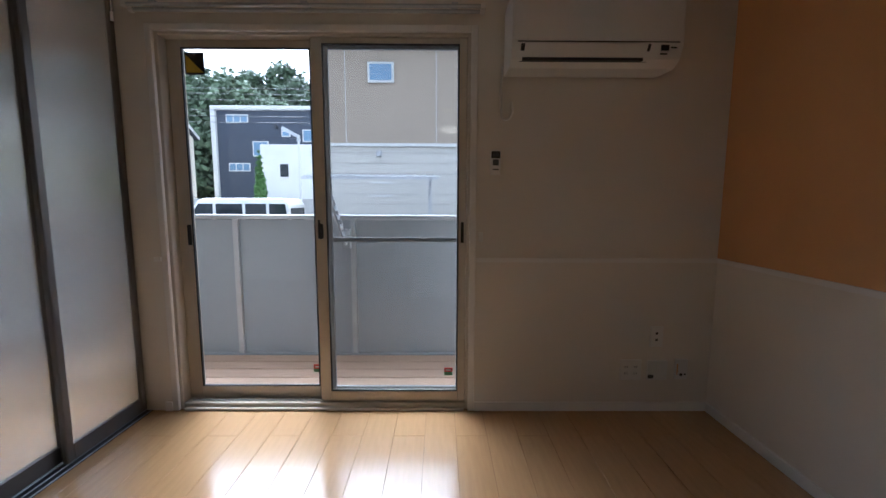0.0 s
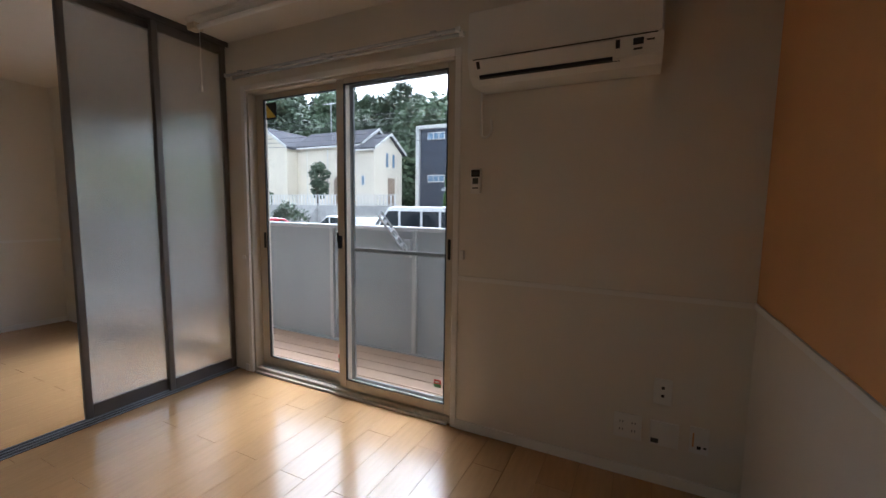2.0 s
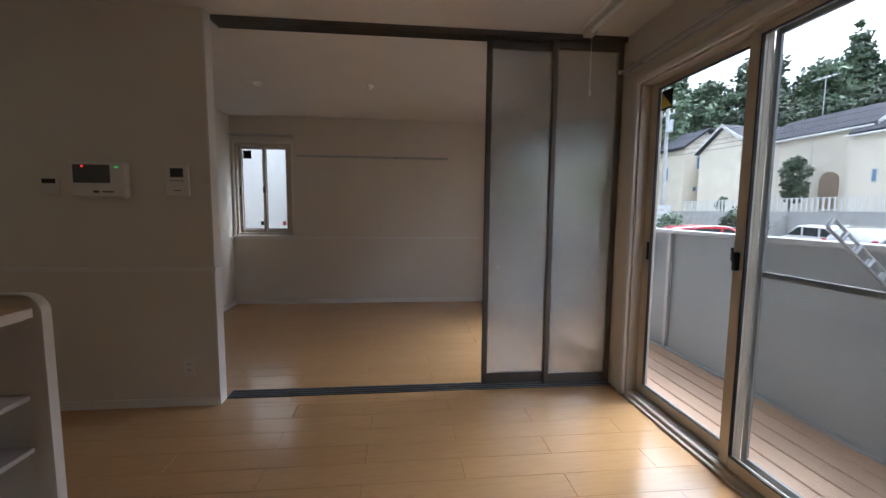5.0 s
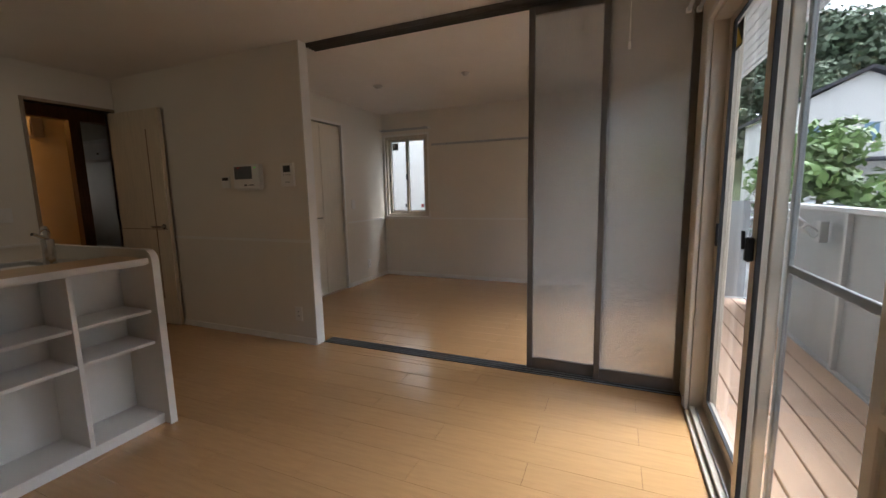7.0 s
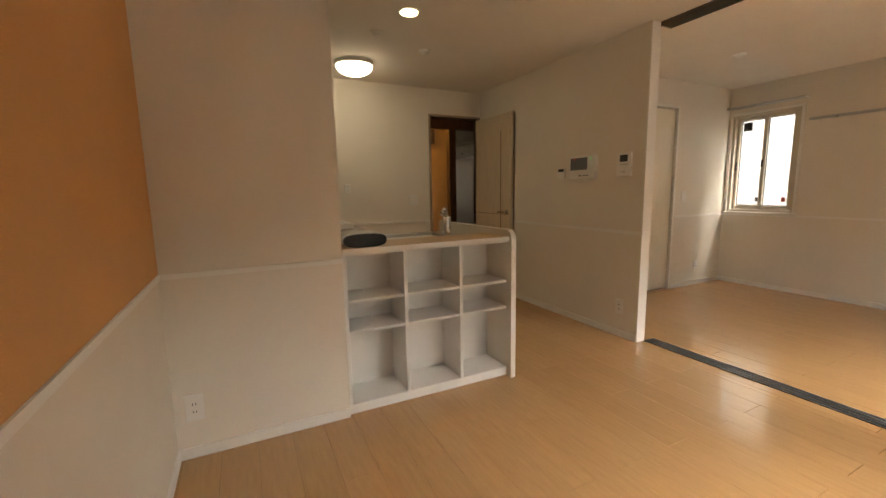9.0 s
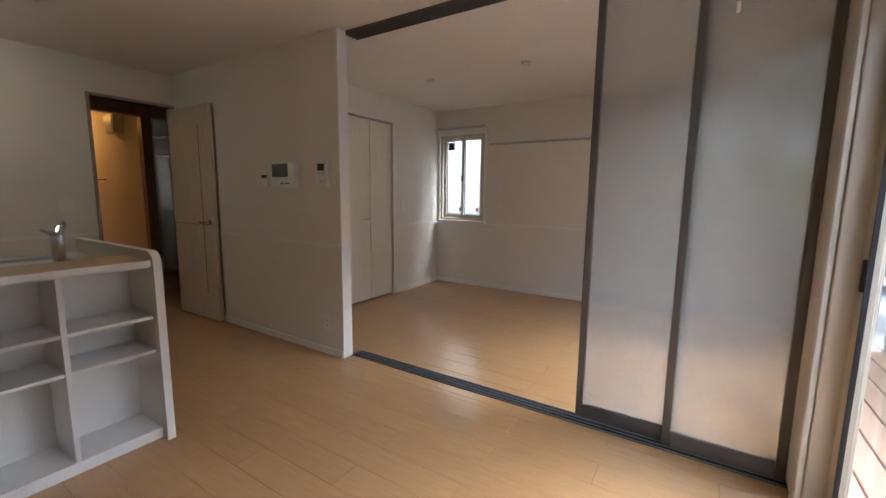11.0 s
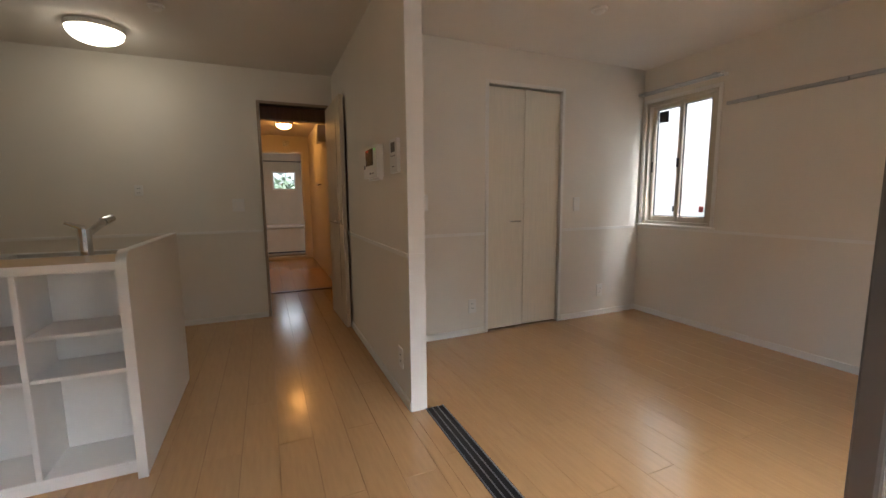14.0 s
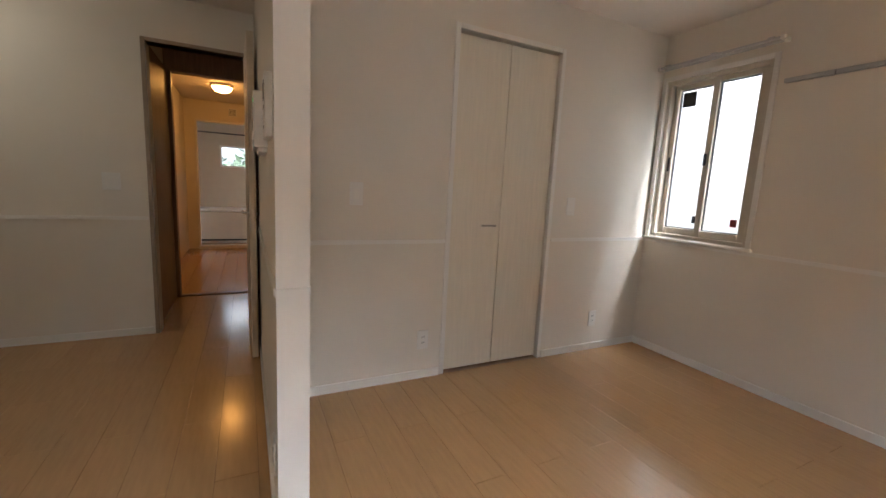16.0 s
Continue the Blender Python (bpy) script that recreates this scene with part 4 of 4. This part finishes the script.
# ---- houses ----
def house_window(parent, x0, x1, y, z0, z1, split=1, mat=None):
    w = part("window", box(x0, x1, y - 0.06, y - 0.004, z0, z1, bevel=0.01), WHITEH, parent, "white framed window")
    f = 0.09 if x1 - x0 > 0.8 else 0.06
    step = (x1 - x0 - f) / split
    for i in range(split):
        part("pane", box(x0 + f + i * step, x0 + (i + 1) * step, y - 0.075, y - 0.061, z0 + f, z1 - f), mat or BLUEGLASS, w)


def gable_roof(x0, x1, y0, y1, z, h, along="x", over=0.5, t=0.22):
    if along == "x":
        m = (y0 + y1) / 2
        return extrude([(y0 - over, z), (m, z + h), (y1 + over, z), (y1 + over, z + t), (m, z + h + t), (y0 - over, z + t)], "x", x0 - over, x1 + over)
    m = (x0 + x1) / 2
    return extrude([(x0 - over, z), (m, z + h), (x1 + over, z), (x1 + over, z + t), (m, z + h + t), (x0 - over, z + t)], "y", y0 - over, y1 + over)


dh = thing("house", "dark navy two-storey house with white edging and a white porch", "house")
part("wall", box(-20.1, -5.5, 38, 41, 1.2, 9.3), NAVY, dh)
part("roof", box(-20.5, -5.3, 37.7, 41.2, 9.3, 9.62, bevel=0.02), WHITEH, dh, "flat white roof edge")
part("corner_trim", box(-20.5, -20.1, 37.7, 41.1, 1.2, 9.3), WHITEH, dh)
part("porch", box(-15.7, -7.0, 36.6, 37.99, 1.25, 6.1), WHITEH, dh, "white porch block")
house_window(dh, -19.25, -17.25, 38, 8.15, 8.9, 3)
house_window(dh, -16.95, -15.5, 38, 5.2, 6.55, 1)
house_window(dh, -19.2, -17.25, 38, 3.85, 4.6, 3)
house_window(dh, -14.3, -13.5, 38, 6.95, 7.5, 1)
house_window(dh, -12.4, -11.0, 38, 6.5, 7.6, 1)
part("entrance", box(-14.0, -13.3, 36.55, 36.599, 3.3, 4.4), CARGLASS, dh, "dark window opening in the white porch")
part("vent_cap", box(-14.9, -14.6, 37.8, 37.99, 7.7, 7.95), DARK, dh)
part("board_seam", box(-20.0, -5.6, 37.985, 37.999, 6.9, 6.94), ROOF, dh)
dh.location = (0.5, 0, 0)

ch = thing("house", "cream two-storey house with arched porch and grey roof", "house")
part("wall", box(-30.6, -22.5, 31.8, 36.6, 1.2, 7.0), CREAMH, ch)
part("wing", box(-23.4, -20.5, 31.1, 35.8, 1.2, 6.4), CREAMH, ch)
part("side_wing", box(-36.5, -30.6, 30.4, 36.0, 1.2, 6.9), CREAMH, ch)
part("roof", gable_roof(-30.6, -22.5, 31.8, 36.6, 6.95, 1.75, over=0.35), ROOF, ch, "dark slate roof")
part("wing_roof", gable_roof(-23.0, -20.5, 31.1, 35.8, 6.35, 1.6, over=0.3), ROOF, ch, "dark slate roof")
part("side_roof", gable_roof(-36.5, -30.6, 30.4, 36.0, 6.85, 2.1, "y", over=0.35), ROOF, ch, "dark slate roof")
part("gable_end", extrude([(31.8, 6.99), (34.2, 8.68), (36.6, 6.99)], "x", -22.8, -22.49), CREAMH, ch)
part("wing_gable", extrude([(31.1, 6.39), (33.45, 7.93), (35.8, 6.39)], "x", -20.8, -20.49), CREAMH, ch)
part("side_gable", extrude([(-36.5, 6.89), (-33.55, 8.93), (-30.6, 6.89)], "y", 30.39, 30.7), CREAMH, ch)
def barge(y0, y1, z, h, x, over):
    m = (y0 + y1) / 2
    return extrude([(y0 - over, z), (m, z + h), (y1 + over, z), (y1 + over, z + 0.24), (m, z + h + 0.24), (y0 - over, z + 0.24)], "x", x, x + 0.06)
part("barge_board", barge(31.8, 36.6, 6.96, 1.75, -22.14, 0.36), WHITEH, ch, "white barge board")
part("barge_board", barge(31.1, 35.8, 6.36, 1.6, -20.19, 0.31), WHITEH, ch, "white barge board")
part("barge_board", extrude([(-36.87, 6.86), (-33.55, 8.96), (-30.23, 6.86), (-30.23, 7.1), (-33.55, 9.2), (-36.87, 7.1)], "y", 29.98, 30.04), WHITEH, ch, "white barge board")
def arch(x, w, z0, z1):
    return extrude([(x - w / 2, z0), (x + w / 2, z0)] + [(x + w / 2 * math.cos(k / 10 * math.pi), z1 - w / 2 + w / 2 * math.sin(k / 10 * math.pi)) for k in range(11)], "y", 31.72, 31.799)
# Flat sheets in the taupe casing colour paint the shade inside arches and entrance.
for x in (-25.1, -23.0):
    part("arch_opening", arch(x, 1.35, 1.3, 4.2), CASING, ch, "flat taupe arch standing for the shade in a porch opening")
part("doorway", box(-20.5, -20.44, 33.3, 34.4, 1.3, 4.0), CASING, ch, "flat taupe panel standing for the shade in the side entrance")
for y in (33.0, 34.1):
    part("window", box(-20.5, -20.45, y, y + 0.3, 5.0, 6.3), BLUEGLASS, ch, "narrow window in the gable")
house_window(ch, -21.9, -21.55, 31.1, 3.2, 4.1)
for x in (-29.3, -26.6):
    part("wall_seam", box(x, x + 0.06, 31.77, 31.799, 1.25, 6.9), WHITEH, ch)
part("gutter", tube((-30.9, 31.4, 6.95), (-22.3, 31.4, 6.95), 0.09), WHITEH, ch)
part("gutter", tube((-23.4, 30.75, 6.35), (-20.3, 30.75, 6.35), 0.08), WHITEH, ch)
an = thing("roof_aerial", "thin silver television aerial on a roof mast", "aerial")
part("mast", tube((-28.2, 34.2, 8.6), (-28.2, 34.2, 12.0), 0.04, n=6), ALU, an)
for i in range(5):
    part("element", tube((-29.2 + i * 0.4, 34.2, 11.9), (-28.9 + i * 0.4, 34.5, 11.9), 0.025, n=5), ALU, an)
part("boom", tube((-29.4, 34.2, 11.88), (-27.2, 34.2, 11.88), 0.025, n=5), ALU, an)
ch2 = thing("house", "cream two-storey gabled house beside the wood", "house")
part("wall", box(-47, -38, 29.9, 34.4, 0.0, 7.7), CREAMH, ch2)
part("roof", gable_roof(-47, -38, 29.9, 34.4, 7.65, 1.9), ROOF, ch2, "grey slate roof")
for x in (-45.5, -43.5, -41):
    house_window(ch2, x, x + 0.6, 29.9, 4.6, 6.0)
part("gable_end", extrude([(29.9, 7.69), (32.15, 9.5), (34.4, 7.69)], "x", -38.3, -37.995), CREAMH, ch2)
for y in (31.2, 32.3):
    w = part("window", box(-38, -37.94, y, y + 0.5, 5.6, 7.0), WHITEH, ch2)
    part("pane", box(-37.939, -37.93, y + 0.07, y + 0.43, 5.68, 6.92), BLUEGLASS, w)
for y in (31.0, 31.9):
    part("window", box(-38, -37.95, y, y + 0.3, 3.4, 3.8), BLUEGLASS, ch2)

wh = thing("house", "white two-storey gabled house across the parking ground", "house")
part("wall", box(-41, -33, 12, 20.5, GZ + 0.001, 6.0), WHITEH, wh)
part("roof", gable_roof(-41, -33, 12, 20.5, 6.0, 2.2), ROOF, wh, "grey slate roof")
part("gable_end", extrude([(12, 5.99), (16.25, 8.15), (20.5, 5.99)], "x", -33.3, -33.005), WHITEH, wh)
part("porch_roof", box(-33, -31, 13.5, 19, 2.6, 2.8, bevel=0.03), ROOF, wh)
for y, z in ((13.3, 3.8), (16.2, 3.8), (18.6, 3.8), (14.3, 0.6), (17.5, 0.6)):
    w = part("window", box(-33, -32.93, y, y + 0.9, z, z + 1.3, bevel=0.01), WHITEH, wh)
    part("pane", box(-32.929, -32.915, y + 0.08, y + 0.82, z + 0.08, z + 1.22), BLUEGLASS, w)

bh = thing("apartment_house", "taupe and pale grey tiled two-storey house next door", "house")
part("wall", box(-2.4, 7.5, 11.3, 20, 2.55, 5.15), TAUPE, bh, "taupe upper storey")
part("lower_wall", box(-2.37, 7.47, 11.33, 20, GZ, 2.47), GREYTILE, bh, "pale grey tiled ground storey")
part("band", box(-2.43, 7.53, 11.26, 20, 2.471, 2.549), WHITEH, bh)
part("eave", box(-3.0, 8.1, 10.7, 20.6, 5.151, 5.33, bevel=0.02), SOFFIT, bh, "white eave")
part("roof", gable_roof(-2.5, 7.6, 11.2, 20, 5.331, 1.8), ROOF, bh)
house_window(bh, -1.30, -0.62, 11.3, 4.08, 4.60)
for x in (-1.9, 0.47, 2.3, 3.6):
    part("panel_joint", box(x, x + 0.015, 11.288, 11.299, 2.56, 5.14), SOFFIT, bh)
for i in range(11):
    part("course_joint", box(-2.37, 7.47, 11.32, 11.3295, -0.4 + i * 0.27, -0.385 + i * 0.27), CONCRETE, bh)
for x, z in ((-1.1, 2.2), (-1.12, 4.88)):
    part("vent_hood", box(x, x + 0.14, 11.19, 11.299 if z > 3 else 11.329, z, z + 0.16, bevel=0.02), ALU, bh)
part("downpipe", tube((-2.5, 11.22, GZ), (-2.5, 11.22, 5.1), 0.05), WHITEH, bh)
for z in (1.5, 1.15):
    part("vent_slot", box(-1.3, -0.7, 11.3, 11.329, z, z + 0.05), WHITEH, bh)

bh.location = (0, 0, 0.12)

nb = thing("house", "white rendered wall of the house next door", "house")
part("wall", box(-10, -5.6, -9, 1.9, GZ, 4.5), WHITEH, nb)
part("roof", box(-10.3, -5.45, -9.3, 2.2, 4.501, 4.65, bevel=0.02), ROOF, nb)
part("downpipe", tube((-5.55, -0.85, GZ), (-5.55, -0.85, 4.49), 0.03), PLASTIC, nb)

# shelter over the bicycle stand
sl_ = thing("bicycle_shelter", "flat grey metal shelter roof on two posts", "shelter")
part("roof", extrude([(7.4, 1.42), (9.2, 1.55), (9.2, 1.60), (7.4, 1.47)], "x", -1.75, 0.62), ALU, sl_)
for x in (-1.6, 0.42):
    part("post", box(x, x + 0.06, 7.9, 7.96, GZ - 0.099, 1.455), ALU, sl_)
for i in range(12):
    x = -1.7 + i * 0.2
    part("rib", extrude([(7.4, 1.471), (9.2, 1.601), (9.2, 1.625), (7.4, 1.495)], "x", x, x + 0.03), ALU, sl_)

sl_.location = (-0.05, 0, 0.10)

# fences, pole, wires
def fence(x0, x1, y, z, h, label, step=0.35):
    th = thing("fence", label, "fence", "white fences")
    part("top_rail", box(x0, x1, y - 0.03, y + 0.03, z + h - 0.06, z + h), WHITEH, th)
    part("bottom_rail", box(x0, x1, y - 0.03, y + 0.03, z + 0.08, z + 0.14), WHITEH, th)
    x = x0
    while x < x1:
        part("picket", box(x, x + 0.12, y - 0.02, y + 0.02, z, z + h - 0.061), WHITEH, th)
        x += step
fence(-34, -15.5, 27.2, 1.3, 0.9, "low white picket fence on the terrace edge")
bf = thing("board_fence", "white slatted board fence beside shrubs", "fence")
for i in range(8):
    part("board", box(-18.8, -17.0, 14.0, 14.05, GZ + 0.25 + i * 0.26, GZ + 0.46 + i * 0.26), WHITEH, bf)
for x in (-18.8, -17.9, -17.06):
    part("post", box(x, x + 0.06, 14.051, 14.1, GZ, 1.5), ALU, bf)
pole = thing("utility_pole", "grey concrete utility pole with crossarms", "utility pole")
part("shaft", tube((-29, 21.7, GZ), (-29, 21.7, 10.8), 0.17, n=12, r2=0.11), CONCRETE, pole)
for z in (9.4, 8.7):
    part("crossarm", box(-29.9, -28.1, 21.6, 21.68, z, z + 0.09), ALU, pole)
    for x in (-29.8, -29.3, -28.7, -28.2):
        part("insulator", tube((x, 21.64, z + 0.09), (x, 21.64, z + 0.28), 0.05), PLASTIC, pole)
part("transformer", tube((-28.7, 21.7, 7.4), (-28.7, 21.7, 8.3), 0.25), ALU, pole)
for i in range(6):
    a, b = Vector((-70, 27 + (i % 3) * 0.5, 8.2 + i * 0.5)), Vector((40, 34 + (i % 3) * 0.5, 8.6 + i * 0.55))
    bm = bmesh.new()
    prev = a
    for k in range(1, 13):
        f = k / 12
        p = a.lerp(b, f) - Vector((0, 0, 1.6 * 4 * f * (1 - f)))
        tube(prev, p, 0.018, bm, 5)
        prev = p
    single("power_line", bm, DARK, "thin black overhead power line", "cable", "power lines")


lp = thing("street_lamp", "slim white street lamp with a slanted head", "street lamp")
part("post", tube((-7.5, 24, GZ), (-7.5, 24, 4.8), 0.09, r2=0.06), WHITEH, lp)
part("lamp_head", extrude([(-8.45, 5.18), (-8.35, 5.36), (-7.45, 4.88), (-7.52, 4.72)], "y", 23.88, 24.12), ALU, lp)
part("collar", tube((-7.5, 24, 4.55), (-7.5, 24, 4.7), 0.11), ALU, lp)


# ---- cars ----
def car(label, x, y, rz, paint, length=4.2, height=1.5, width=1.7, van=False):
    th = thing("van" if van else "car", label, "car")
    L, H, W = length / 2, height, width / 2
    if van:
        prof = [(-L, 0.35), (L, 0.35), (L, 0.95), (L * 0.93, 1.05), (L * 0.62, H - 0.08), (L * 0.5, H), (-L * 0.9, H), (-L, H - 0.25)]
        glass = [(L * 0.84, 1.12), (L * 0.6, H - 0.2), (-L * 0.93, H - 0.2), (-L * 0.97, 1.12)]
        cuts = (0.32, -0.2, -0.62)
    else:
        prof = [(-L, 0.3), (L, 0.3), (L, 0.7), (L * 0.5, 0.92), (L * 0.15, H - 0.04), (-L * 0.1, H), (-L * 0.6, H - 0.08), (-L * 0.95, 0.95), (-L, 0.8)]
        glass = [(L * 0.44, 0.95), (L * 0.12, H - 0.12), (-L * 0.56, H - 0.14), (-L * 0.85, 0.97)]
        cuts = (0.0, -0.45)
    bm = extrude(prof, "y", -W, W)
    bmesh.ops.bevel(bm, geom=list(bm.edges), offset=0.06, segments=2, profile=0.5, affect="EDGES")
    for f in bm.faces:
        f.smooth = True
    part("body", bm, paint, th)
    for s in (-1, 1):
        part("side_window", extrude(glass, "y", s * W, s * (W + 0.012)), CARGLASS, th)
        for c in cuts:
            part("pillar", box(L * c - 0.05, L * c + 0.05, min(s * (W + 0.0125), s * (W + 0.02)), max(s * (W + 0.0125), s * (W + 0.02)), 0.95, H - 0.12), paint, th)
        for f in (-0.62, 0.62):
            w = part("wheel", tube((L * f, s * (W - 0.18), 0.32), (L * f, s * (W + 0.01), 0.32), 0.32, n=20), TYRE, th)
            part("rim", tube((L * f, s * (W + 0.011), 0.32), (L * f, s * (W + 0.02), 0.32), 0.2, n=16), ALU, w)
        part("headlight", box(L - 0.06, L + 0.01, s * W * 0.75 - 0.15, s * W * 0.75 + 0.15, 0.62, 0.75, bevel=0.02), PAPER, th)
        part("tail_light", box(-L - 0.01, -L + 0.05, s * W * 0.85 - 0.08, s * W * 0.85 + 0.08, 0.8, 1.05, bevel=0.02), CARRED, th)
    if van:
        part("front_window", box(L * 0.70, L * 0.76, -W + 0.12, W - 0.12, 1.2, H - 0.3), CARGLASS, th)
        part("rear_window", box(-L - 0.012, -L + 0.01, -W + 0.15, W - 0.15, 1.15, H - 0.35), CARGLASS, th)
    th.matrix_basis = pose(x, y, GZ, 0, 0, rz)
    return th


car("white van parked beyond the balcony", -6.75, 15.6, 180, CARWHITE, 4.0, 2.0, 1.7, True)
car("white small car parked near the terrace", -14.5, 19.5, 170, CARWHITE, 4.0, 1.45)
car("dark grey car parked near the terrace", -11.4, 18.6, 100, CARGREY, 4.2, 1.5)
car("red car parked on the asphalt", -12.6, 12.6, 75, CARRED, 4.2, 1.48)
car("dark car parked behind the garden tree", -11.5, 7.6, 100, CARGREY, 4.4, 1.6)
st = thing("terrace_steps", "grey concrete steps up to the cream house", "steps")
for i in range(7):
    part("step", box(-25.6, -23.4, 25.2 + i * 0.26, 26.99, GZ + i * 0.29, GZ + (i + 1) * 0.29), CONCRETE, st)

# ---- floor planks ----
planks(floor, XL, XR, YD, YW, -0.091)
planks(floor, XF, XL, YC, YW, -0.091)
planks(floor, -2.65, -0.2, -3.33, YD, -0.091)
planks(floor, -1.05, 0.0, -6.36, -3.33, -0.091)
planks(floor, -1.85, -1.10, -5.1, -3.33, -0.091)
